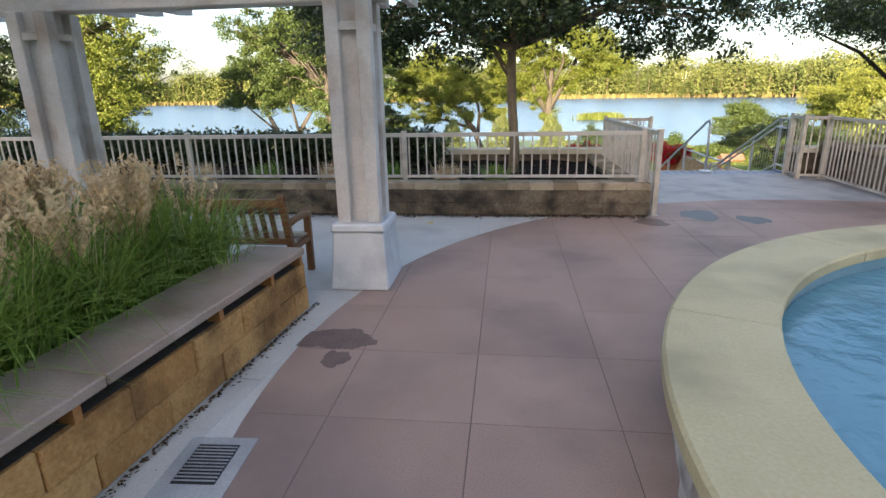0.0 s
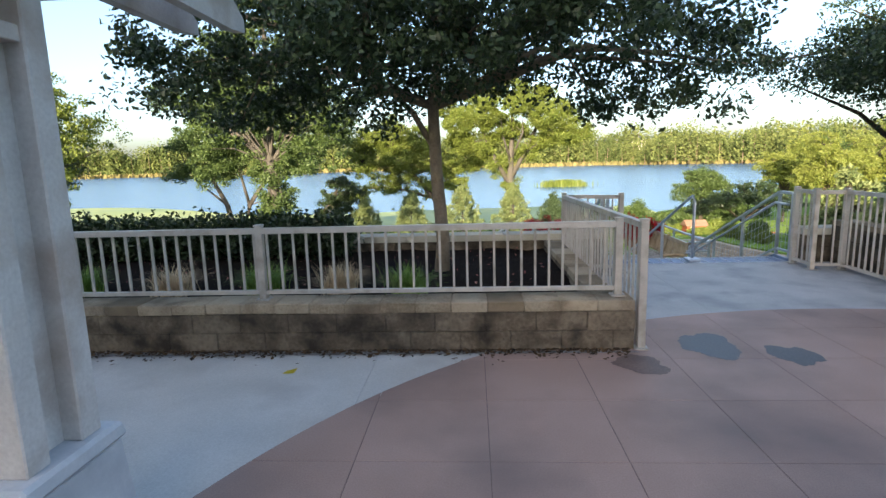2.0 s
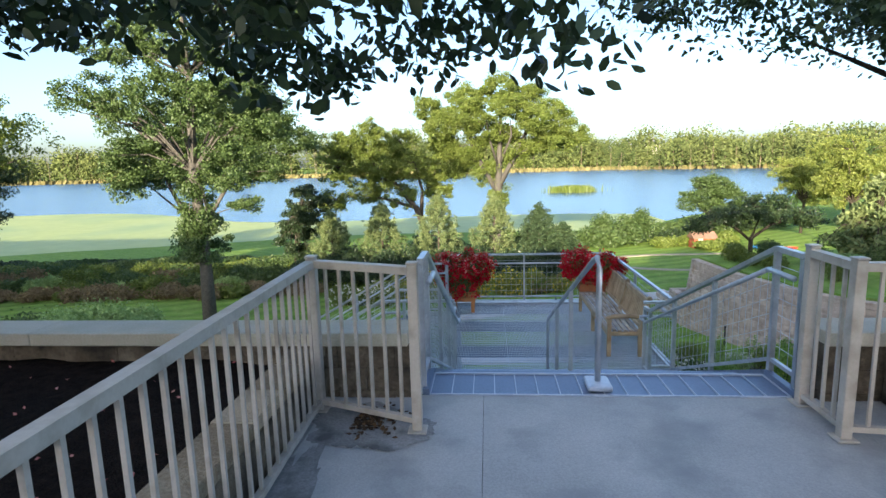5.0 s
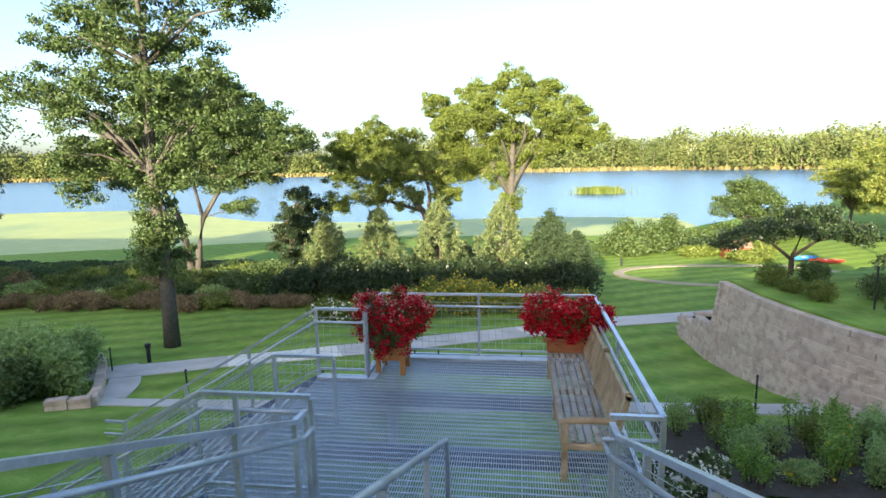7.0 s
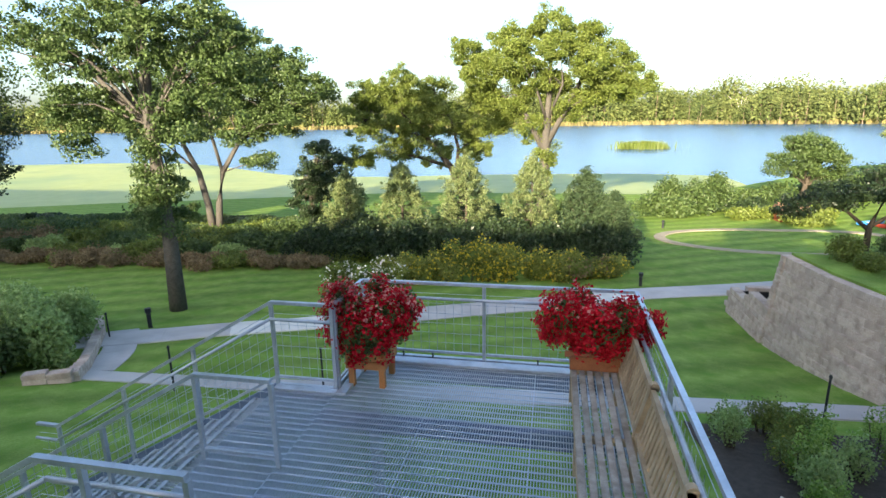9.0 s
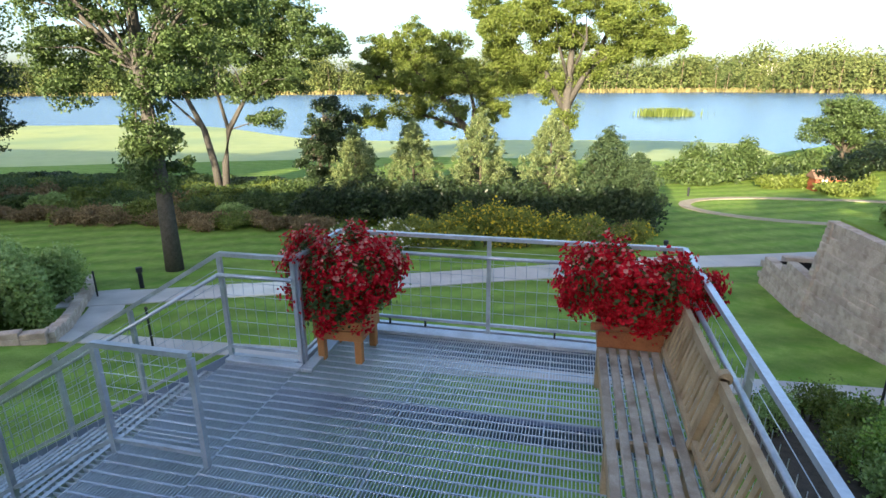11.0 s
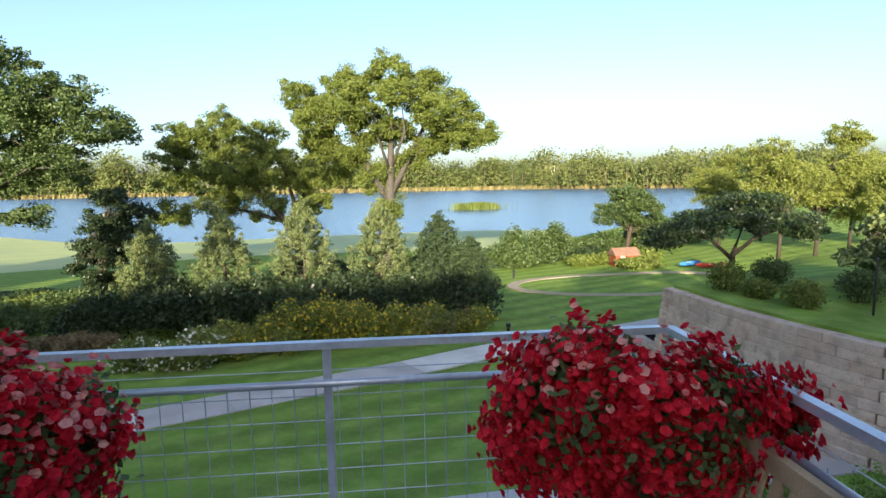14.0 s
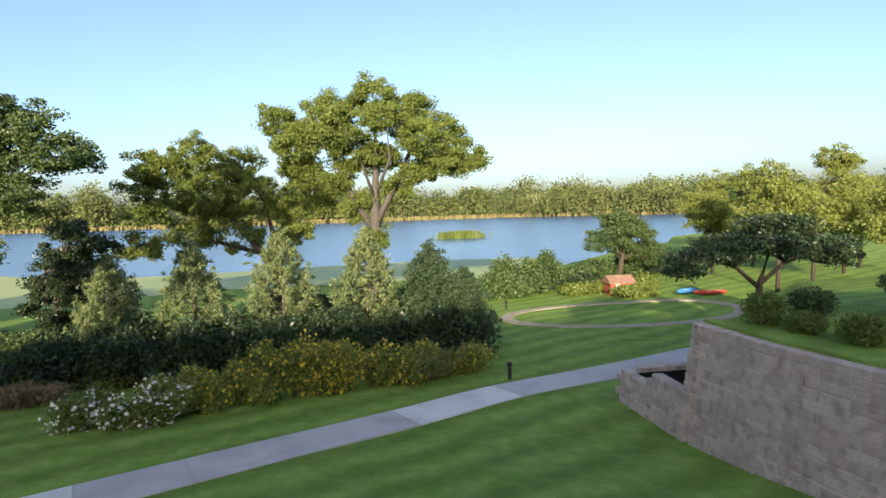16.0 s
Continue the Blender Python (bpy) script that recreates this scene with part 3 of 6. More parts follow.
block_wall("wall_front", "low brown block wall with stone cap, damp at its foot", -11, 1.65, 5.9, 6.22, 0, 0.43, M_BLOCK, M_CAP, 0.17, 0.43, 0.09, 0.31, 0.0, 1)
block_wall("wall_side", "low grey-brown block wall beside the landing", 0, 3.3, -0.12, 0.12, 0, 0.4, M_BLOCK, M_CAP, 0.16, 0.43, 0.08, 0.4, 0.0, 2, 90, 1.47, 6.23)
block_wall("wall_back", "low block wall with pale coping behind the planting bed", -11, 2.22, 9.5, 9.8, -2.9, 0.5, M_BLOCK, M_PALECAP, 0.17, 0.43, 0.1, 1.5, 0.03, 3)
block_wall("wall_back_2", "low block wall with pale coping beside the steps", 5.1, 11, 9.5, 9.8, -2.9, 0.5, M_BLOCK, M_PALECAP, 0.17, 0.43, 0.1, 1.5, 0.03, 4)
block_wall("wall_side_2", "low grey-brown block wall beyond the landing's far railing", 0, 4.9, -0.15, 0.15, 0, 0.62, M_BLOCK, M_CAP, 0.16, 0.43, 0.08, 0.4, 0.0, 7, 90, 5.62, 4.58)
riser = part("wall_stair", box(B(), 2.2, 5.1, 9.4, 9.54, -2.9, -0.035), M_CONC)
tagged(riser, "concrete face under the landing's edge", "wall", kind="structure")

# raised planting bed with grasses
bed = block_wall("wall_bed", "orange-brown block wall of a raised planting bed", -6.2, 0, 0, 0.36, 0, 0.37, M_ORANGE, M_BEDCAP, 0.185, 0.46, 0.0, 0.4, 0, 5, 85.5, -1.74, 2.6, caps=False)
for x0, x1 in ((-6.2, -3.9), (-3.9, -1.95), (-1.95, -0.02)):
    part("capstone", box(B(), x0 + 0.003, x1 - 0.003, -0.02, 0.43, 0.445, 0.5, 0.008), M_BEDCAP, bed, "brown flat capstone")
for x0, x1 in ((-6.2, -4.9), (-4.9, -3.6), (-3.6, -2.3), (-2.3, -1.1), (-1.1, 0.16)):
    part("kerb_slab", box(B(), x0 + 0.006, x1 - 0.006, -0.2, -0.045, -0.03, 0.004, 0.002), M_CONCP, bed, "pale concrete edging strip")
for x in (-5.1, -3.2, -2.45, -2.1, -1.1, -0.5, -0.06):
    part("spacer", box(B(), x - 0.02, x + 0.02, 0.0, 0.08, 0.37, 0.444), M_CEDAR, bed, "wooden spacer under the cap")
block_wall("wall_bed_end", "orange-brown block end of a raised planting bed", -3.0, -0.37, -0.3, 0, 0, 0.40, M_ORANGE, M_BEDCAP, 0.2, 0.46, 0.0, 0.4, 0, 6, -4.5, -1.74, 2.6, caps=False)
rng = np.random.default_rng(6)
n = 1100
yy = rng.uniform(-3, 2.7, n)
pts = np.c_[-1.72 + (yy - 2.6) * 0.079 + np.abs(rng.normal(size=n)) ** 1.6 * 0.014, yy, np.full(n, 0.006)]
tagged(leaf_mesh("wall_litter", pts, 0.008 + 0.016 * rng.random(n) ** 2, M_LITTER, rng=rng, flat=0.85), "dark soil and litter along the bed wall's foot", "litter", kind="stuff")


def soil_patch(name, label, x0, x1, y0, y1, z, material, step=0.25, amp=0.05, seed=0, zf=None):
    nx, ny = max(2, int((x1 - x0) / step)), max(2, int((y1 - y0) / step))
    vs, fs = [], []
    for j in range(ny + 1):
        for i in range(nx + 1):
            x, y = x0 + (x1 - x0) * i / nx, y0 + (y1 - y0) * j / ny
            vs.append((x, y, (zf(x, y) if zf else 0) + z + amp * noise.noise(Vector((x * 2.3 + seed, y * 2.3, 1)))))
    for j in range(ny):
        for i in range(nx):
            a = j * (nx + 1) + i
            fs.append((a, a + 1, a + nx + 2, a + nx + 1))
    return tagged(mesh_obj(name, vs, fs, material, smooth=True), label, "soil", kind="structure")


soil_patch("planting_soil", "dark soil in the raised bed", -4.7, -2.05, -3.4, 2.42, 0.36, M_MULCH)
soil_patch("mulch_bed", "dark mulch bed with fallen petals behind the low wall", -10.9, 1.36, 6.21, 9.52, 0.27, M_MULCH)
rng = np.random.default_rng(5)
n = 260
pts = np.c_[rng.uniform(-5, 1.2, n), rng.uniform(6.4, 9.4, n), np.full(n, 0.31)]
tagged(leaf_mesh("fallen_petals", pts, 0.02, M_PINK, rng=rng, flat=0.8), "pale fallen leaves on the mulch", "leaves", kind="stuff")
n = 2600
pts = np.c_[rng.uniform(-6, 1.6, n), 5.892 - np.abs(rng.normal(size=n)) ** 1.5 * 0.05, 0.006 + 0.012 * rng.random(n)]
tagged(leaf_mesh("leaf_litter", pts, 0.016 + 0.022 * rng.random(n) ** 2, M_LITTER, rng=rng, flat=0.9), "brown leaf litter along the wall's foot", "leaves", kind="stuff")

n = 220
pts = np.c_[1.9 + np.abs(rng.normal(size=n)) * 0.14, 9.12 + rng.normal(size=n) * 0.1, np.full(n, 0.008)]
tagged(leaf_mesh("corner_litter", pts, 0.03, M_LITTER, rng=rng, flat=0.8), "brown leaves heaped in the railing's corner", "leaves", kind="stuff")
tagged(leaf_mesh("fallen_leaf", np.array([(-1.17, 5.45, 0.006)]), 0.09, M_YEL, rng=rng, flat=0.97), "single yellow leaf lying on the concrete", "leaf")


def blades(name, rng, bases, length, width, lean, material, parent=None, label=""):
    """Curved grass blades of four joints, as one mesh."""
    n = len(bases)
    L = length * (0.6 + 0.6 * rng.random(n))
    az = rng.random(n) * 2 * math.pi
    bend = lean * (0.3 + rng.random(n))
    dirs = np.c_[np.cos(az), np.sin(az)]
    side = np.c_[-np.sin(az), np.cos(az), np.zeros(n)]
    v = np.empty((n, 7, 3))
    for k, f in enumerate((0, 0.4, 0.75, 1.0)):
        out = bend * f ** 1.8 * L
        up = L * f * np.cos(bend * f * 0.9)
        p = np.c_[bases[:, 0] + dirs[:, 0] * out, bases[:, 1] + dirs[:, 1] * out, bases[:, 2] + up]
        w = width * (1, 0.9, 0.6, 0)[k]
        if k < 3:
            v[:, 2 * k], v[:, 2 * k + 1] = p - side * w / 2, p + side * w / 2
        else:
            v[:, 6] = p
    base = (np.arange(n) * 7)[:, None]
    f4 = np.concatenate([base + np.array([[0, 1, 3, 2]]), base + np.array([[2, 3, 5, 4]])])
    f3 = base + np.array([[4, 5, 6]])
    return mesh_obj(name, v.reshape(-1, 3), [tuple(map(int, f)) for f in f4] + [tuple(map(int, f)) for f in f3], material, parent, label)


def grass_clump(x, y, z, seed, plumes=40, nb=420):
    rng = np.random.default_rng(seed)
    t = thing("ornamental_grass", "green fountain grass clump with straw-coloured plumes", "grass", x, y, z, group="grasses in the raised bed")
    b = np.c_[rng.normal(size=nb) * 0.1, rng.normal(size=nb) * 0.1, np.zeros(nb)]
    blades("leaf_tuft", rng, b, 0.72, 0.010, 1.05, M_GRASS, t)
    if plumes:
        b = np.c_[rng.normal(size=plumes) * 0.08, rng.normal(size=plumes) * 0.08, np.zeros(plumes)]
        blades("stalk_mass", rng, b, 0.8, 0.005, 0.3, M_STRAW, t)
        az, L = rng.random(plumes) * 6.28, 0.58 + 0.3 * rng.random(plumes)
        pts = []
        for k in range(plumes):
            lean = 0.1 + 0.22 * rng.random()
            for s in np.linspace(0.62, 1.0, 34):
                r = L[k] * lean * s ** 1.8
                pts.append((r * math.cos(az[k]) + rng.normal() * 0.009, r * math.sin(az[k]) + rng.normal() * 0.009, L[k] * s))
        leaf_mesh("plume_mass", np.array(pts), 0.017, M_STRAW, t, long=3.2, droop=-0.8, rng=rng)
    return t


sd = 10
for x, y, p in ((-2.55, -0.9, 0), (-2.5, -0.3, 0), (-2.45, 0.25, 0), (-2.5, 0.8, 8), (-2.5, 1.3, 20), (-2.55, 1.8, 36), (-2.75, 2.15, 45), (-3.0, -0.5, 0), (-3.0, 0.2, 6), (-3.0, 0.9, 28), (-3.1, 1.5, 50), (-3.3, 2.0, 60), (-3.6, 0.5, 30), (-3.7, 1.2, 55), (-3.9, 1.8, 60), (-4.2, 1.3, 50), (-2.35, 2.2, 4)):
    grass_clump(x, y, 0.37, sd, int(p * 1.5))
    sd += 1


# ---- pergola ----
def pillar(x, y):
    t = thing("pergola_pillar", "white timber pergola pillar on a grey tapered plinth", "pillar", x, y, 0, group="pergola pillars")
    pl = part("plinth", box(B(), -0.25, 0.25, -0.29, 0.29, 0, 0.5, 0.012, 0.035), M_PLINTH, t, "pale grey concrete plinth")
    part("plinth_cap", box(B(), -0.235, 0.235, -0.275, 0.275, 0.5, 0.57, 0.015, 0.012), M_PLINTH, pl)
    for sx in (-1, 1):
        for sy in (-1, 1):
            part("post", box(B(), sx * 0.125 - 0.055, sx * 0.125 + 0.055, sy * 0.135 - 0.055, sy * 0.135 + 0.055, 0.57, 2.3, 0.006), M_PERG, t)
    part("core_board", box(B(), -0.1, 0.1, -0.12, 0.12, 0.57, 2.3), M_PERG, t)
    for z in (2.08,):
        part("block", box(B(), -0.165, 0.165, -0.175, 0.175, z, z + 0.06, 0.004), M_PERG, t)
    return t


pillar(-1.43, 3.28)
pillar(-4.1, 3.28)
perg = thing("pergola_roof", "weathered white timber pergola roof of beams and laths", "pergola", -2.6, 3.3, 2.3)
for y in (0.0,):
    part("beam", box(B(), -4.5, 1.45, y - 0.09, y + 0.09, 0, 0.2, 0.01), M_PERG, perg)
for x in (-3.6, -2.0, -1.65, -1.29, 1.04, 1.36):
    bm = B()
    prof = [(-4.0, 0.2), (1.72, 0.2), (1.9, 0.08), (1.9, 0.0), (1.7, -0.02), (-4.0, -0.02)]
    a = [bm.verts.new((x - 0.035, p[0], p[1] + 0.21)) for p in prof]
    b2 = [bm.verts.new((x + 0.035, p[0], p[1] + 0.21)) for p in prof]
    bm.faces.new(a)
    bm.faces.new(b2[::-1])
    for i in range(6):
        bm.faces.new((a[i], b2[i], b2[(i + 1) % 6], a[(i + 1) % 6]))
    bmesh.ops.recalc_face_normals(bm, faces=bm.faces)
    part("rafter", bm, M_PERG, perg)
lath = part("lath", box(B(), -4.6, 1.6, -0.03, 0.03, 0.41, 0.47, 0.004), M_PERG, perg)
lath.location = (0, -3.6, 0)
for k in range(1, 18):
    twin(lath, 0, -3.6 + k * 0.31, 0)


# ---- beige fences ----
def fence(label, pts, z0, zt, posts, group="", gap=0.118):
    """A railing along a polyline of (x, y); posts: distances along it."""
    t = thing("fence", label, "fence", pts[0][0], pts[0][1], z0, group=group)
    o = Vector((pts[0][0], pts[0][1], z0))
    bal = None
    h = zt - z0
    for p, q in zip(pts, pts[1:]):
        a, b2 = Vector((*p, z0)) - o, Vector((*q, z0)) - o
        d = b2 - a
        L = d.length
        d.normalize()
        rz = math.degrees(math.atan2(d.y, d.x))
        for z, w, hh, nm in ((h - 0.025, 0.06, 0.05, "top_rail"), (0.07, 0.04, 0.035, "bottom_rail")):
            part(nm, beam(B(), a + Vector((0, 0, z)), b2 + Vector((0, 0, z)), w, hh), M_BEIGE, t)
        n = max(1, round(L / gap))
        for k in range(1, n):
            c = a + d * (L * k / n)
            if bal is None:
                bal = part("baluster", box(B(), -0.0095, 0.0095, -0.0095, 0.0095, 0.085, h - 0.05), M_BEIGE, t)
                bal.matrix_basis = pose(c.x, c.y, 0, 0, 0, rz)
            else:
                twin(bal, c.x, c.y, 0, rz)
    pt = None
    for x, y in posts:
        if pt is None:
            bm = box(B(), -0.032, 0.032, -0.032, 0.032, 0.012, h + 0.015, 0.004)
            pt = part("post", bm, M_BEIGE, t)
            pt.location = (x - o.x, y - o.y, 0)
            cap = part("post_cap", box(B(), -0.037, 0.037, -0.037, 0.037, h + 0.015, h + 0.03, 0.004), M_BEIGE, pt)
            plate = part("base_plate", box(B(), -0.06, 0.06, -0.06, 0.06, 0, 0.012, 0.003), M_BEIGE, pt)
        else:
            q = twin(pt, x - o.x, y - o.y, 0)
            twin(cap, 0, 0, 0, 0, q)
            twin(plate, 0, 0, 0, 0, q)
    return t


fence("beige metal railing on top of the low block wall", [(-10.8, 6.06), (1.54, 6.06)], 0.432, 1.08, [(1.54, 6.06), (-1.58, 6.06), (-4.68, 6.06), (-7.75, 6.06), (-10.8, 6.06)])
fence("beige metal railing along the landing and its corner", [(1.71, 5.93), (1.61, 9.28), (2.34, 9.0)], 0.0, 1.08, [(1.71, 5.93), (1.61, 9.28), (2.34, 9.0)])
fence("beige metal railing on the far side of the landing", [(4.94, 9.45), (4.92, 8.97), (5.29, 8.93), (5.12, 4.6)], 0.0, 1.08, [(4.94, 9.45), (4.92, 8.97), (5.29, 8.93), (5.21, 6.8), (5.12, 4.6)])


# ---- steel stair and deck ----
def grating(name, x0, x1, y0, y1, z, parent, along="y", bar=0.026, cross=0.1):
    """A steel grating panel: bearing bars along one way, rods across."""
    bm = B()
    t = 0.003
    if along == "y":
        n = int((x1 - x0) / bar)
        for k in range(n + 1):
            x = x0 + (x1 - x0) * k / n
            box(bm, x - t, x + t, y0, y1, z - 0.028, z)
        n = max(1, int((y1 - y0) / cross))
        for k in range(n + 1):
            y = y0 + (y1 - y0) * k / n
            w = 0.006 if 0 < k < n else 0.008
            box(bm, x0, x1, y - w, y + w, z - 0.010, z + 0.0015)
    else:
        n = int((y1 - y0) / bar)
        for k in range(n + 1):
            y = y0 + (y1 - y0) * k / n
            box(bm, x0, x1, y - t, y + t, z - 0.028, z)
        n = max(1, int((x1 - x0) / cross))
        for k in range(n + 1):
            x = x0 + (x1 - x0) * k / n
            box(bm, x - 0.006, x + 0.006, y0, y1, z - 0.010, z + 0.0015)
    return part(name, bm, M_GRATE, parent)


SX0, SX1 = 2.36, 4.94
TREAD, TOP_Y, NR = 0.44, 9.97, 8
stairs = thing("steel_stairs", "steel stairs with grating treads down to the deck", "stairs", 3.65, 9.55, 0)
grating("top_tread", SX0 - 3.65, SX1 - 3.65, 0.012, 0.42, 0.0, stairs, "y", 0.16, 0.4)
part("top_plate", box(B(), SX0 - 3.65, SX1 - 3.65, 0.012, 0.42, -0.03, -0.012), M_DARKSTEEL, stairs)
for k in range(1, NR):
    y = TOP_Y - 9.55 + (k - 1) * TREAD
    z = DECK * k / NR
    grating("tread", SX0 - 3.65, SX1 - 3.65, y, y + TREAD + 0.02, z, stairs, "y")
    part("nosing", box(B(), SX0 - 3.65, SX1 - 3.65, y + TREAD - 0.02, y + TREAD + 0.025, z - 0.04, z + 0.003, 0.003), M_DARKSTEEL, stairs)
for x in (SX0 - 0.03, SX1 + 0.03):
    bm = B()
    yb = TOP_Y + (NR - 1) * TREAD
    beam(bm, (x - 3.65, 0.0, -0.1), (x - 3.65, 0.42, -0.1), 0.05, 0.28)
    beam(bm, (x - 3.65, 0.42, -0.12), (x - 3.65, yb - 9.55 + 0.1, DECK - 0.05), 0.05, 0.3)
    part("stringer", bm, M_DARKSTEEL, stairs)

DX0, DX1, DY0, DY1 = 1.95, 5.42, TOP_Y + (NR - 1) * TREAD + 0.02, 17.45
EX0, EY0, EY1 = 1.2, 13.45, 16.42
deck = thing("steel_deck", "galvanised steel grating deck on steel posts", "deck", 3.65, 15, DECK)
xs = [DX0, 3.1, 4.25, DX1]
for a, b2 in zip(xs, xs[1:]):
    for c, d in ((DY0, 14.6), (14.6, 16.05), (16.05, DY1)):
        grating("grating_panel", a + 0.004 - 3.65, b2 - 0.004 - 3.65, c + 0.004 - 15, d - 0.004 - 15, 0, deck)
grating("grating_panel", EX0 - 3.65, DX0 - 0.004 - 3.65, EY0 - 15, EY1 - 15, 0, deck)
def curb(x0, y0, x1, y1):
    part("kerb_plate", beam(B(), (x0 - 3.65, y0 - 15, -0.06), (x1 - 3.65, y1 - 15, -0.06), 0.05, 0.21), M_GALV, deck)
def flange(x0, x1, y0, y1):
    part("kerb_flange", box(B(), x0 - 3.65, x1 - 3.65, y0 - 15, y1 - 15, 0.004, 0.042, 0.004), M_GALV, deck)
flange(DX0, DX1 - 0.01, DY1 - 0.2, DY1 - 0.045)
flange(DX0 + 0.045, DX0 + 0.16, EY1 - 0.1, DY1 - 0.205)
flange(EX0, DX0 + 0.04, EY1 - 0.1, EY1 - 0.01)
curb(DX0, DY1 + 0.02, DX1, DY1 + 0.02)
curb(DX1 + 0.02, DY0, DX1 + 0.02, DY1 + 0.045)
curb(DX0 - 0.02, EY1 + 0.02, DX0 - 0.02, DY1 + 0.045)
curb(EX0, EY1 + 0.02, DX0 - 0.045, EY1 + 0.02)
for y in (13.3, 14.6, 16.05, 17.3):
    part("joist", box(B(), DX0 - 3.65, DX1 - 3.65, y - 15.03, y - 14.97, -0.23, -0.032), M_DARKSTEEL, deck)
for x, y in ((2.1, 13.3), (5.3, 13.3), (2.1, 17.3), (5.3, 17.3)):
    part("leg", box(B(), x - 3.72, x - 3.58, y - 15.07, y - 14.93, gz(x, y) - DECK - 0.05, -0.23), M_GALV, deck)

lst = thing("side_stairs", "blue-grey steel side stairs with grating treads down to the lawn", "stairs", EX0, 15, DECK)
LR, LT, LN = 0.18, 0.31, 12
for k in range(1, LN):
    x = -(k - 1) * LT
    grating("tread", x - LT - 0.02, x, EY0 - 15, EY1 - 15, -k * LR, lst, "x", 0.05, 0.15)
    part("nosing", box(B(), x - LT - 0.03, x - LT + 0.01, EY0 - 15, EY1 - 15, -k * LR - 0.04, -k * LR + 0.003), M_GALV, lst)
for y in (EY0 - 0.03, EY1 + 0.03):
    part("stringer", beam(B(), (0.02, y - 15, -0.1), (-(LN - 1) * LT, y - 15, -LN * LR + 0.1), 0.05, 0.28), M_DARKSTEEL, lst)


def guard(label, base, posts, inner=(0, 0), top=1.07, hand=0.88, low=0.13, mesh=True, end_drop=False, group="deck railings", rad=0.02):
    """A galvanised guard over a polyline of floor points: posts, top rail, handrail, low rail and wire mesh."""
    o = Vector(base[0])
    t = thing("deck_railing", label, "railing", *base[0], group=group)
    P = [Vector(p) - o for p in base]
    up = lambda z: Vector((0, 0, z))
    off = Vector((inner[0], inner[1], 0))
    for p, q in zip(P, P[1:]):
        d = (q - p).normalized()
        part("top_rail", beam(B(), p + up(top), q + up(top), 0.048, 0.038), M_GALV, t)
        if hand:
            part("handrail", tube(B(), [p + up(hand) + off, q + up(hand) + off], rad, 10), M_GALV, t, smooth=True)
        if low:
            part("low_rail", beam(B(), p + up(low), q + up(low), 0.03, 0.03), M_GALV, t)
        if mesh:
            bm = B()
            L = (q - p).length
            hl = Vector((d.x, d.y, 0)).length * L
            n = max(1, round(hl / 0.11))
            for k in range(1, n):
                c = p.lerp(q, k / n)
                tube(bm, [c + up(low), c + up(hand or top)], 0.0026, 4, False)
            m = 7
            for k in range(1, m):
                z = low + ((top if not hand else top) - low) * k / m
                tube(bm, [p + up(z), q + up(z)], 0.003, 4, False)
            part("wire_mesh", bm, M_GALV, t)
    for i in posts:
        p = P[i] if isinstance(i, int) else P[int(i)].lerp(P[int(i) + 1], i - int(i))
        part("post", box(B(), p.x - 0.02, p.x + 0.02, p.y - 0.02, p.y + 0.02, p.z - 0.02, p.z + top - 0.025), M_GALV, t)
    return t


YB = TOP_Y + (NR - 1) * TREAD
guard("galvanised railing with wire mesh round the deck", [(4.97, YB + 0.25, DECK), (DX1 - 0.02, YB + 0.25, DECK), (DX1 - 0.02, DY1 - 0.02, DECK), (DX0 + 0.02, DY1 - 0.02, DECK), (DX0 + 0.02, EY1 + 0.06, DECK)], [1, 1.5, 2, 2.53, 3, 4], (-0.06, -0.04))
for fx in (2.5, 2.9, 4.27, 4.8):
    part("rail_foot", box(B(), fx - 3.65 - 0.009, fx - 3.65 + 0.009, DY1 - 15.032, DY1 - 15.008, 0.045, 0.116), M_BLACK, deck, "small black rail foot")
guard("galvanised stair railing with sloping handrail and wires", [(DX0 + 0.0, EY1 + 0.02, DECK), (EX0, EY1 + 0.02, DECK), (EX0 - 3.4, EY1 + 0.02, DECK - 3.4 * LR / LT), (EX0 - 3.75, EY1 + 0.02, DECK - 3.4 * LR / LT)], [0, 1, 1.33, 1.66, 2], (0, -0.05))
guard("galvanised middle railing of the side stairs", [(DX0 + 0.02, 15.0, DECK), (EX0, 15.0, DECK), (EX0 - 3.4, 15.0, DECK - 3.4 * LR / LT)], [0, 1, 1.33, 1.66, 2], (0, 0), top=0.87, hand=0, low=0.1)
guard("galvanised near railing of the side stairs", [(2.3, EY0, DECK), (1.55, EY0, DECK), (1.2, EY0, DECK), (EX0 - 3.4, EY0, DECK - 3.4 * LR / LT)], [0, 1, 2.33, 2.66, 3], (0, 0.05))
for x, inn, lab in ((2.31, 0.06, "galvanised railing on one side of the main stairs"), (4.99, -0.06, "galvanised railing beside the steel stairs")):
    guard(lab, [(x, 9.62, 0.0), (x, TOP_Y, 0.0), (x, YB, DECK + 0.02), (x, YB + 0.25, DECK)], [0, 1, 1.35, 1.7, 2, 3], (inn, 0), top=1.0, hand=0.84)
mr = thing("stair_handrail", "galvanised middle handrail of the steel stairs", "railing", 3.62, 9.62, 0)
part("handrail", tube(B(), [(0, 0.1, 0.02), (0, 0.1, 0.9), (0, 0.18, 0.98), (0, 0.3, 0.94), (0, YB - 9.62, DECK + 0.92), (0, YB - 9.57, DECK + 0.85), (0, YB - 9.57, DECK + 0.0)], 0.022, 10), M_GALV, mr, smooth=True)
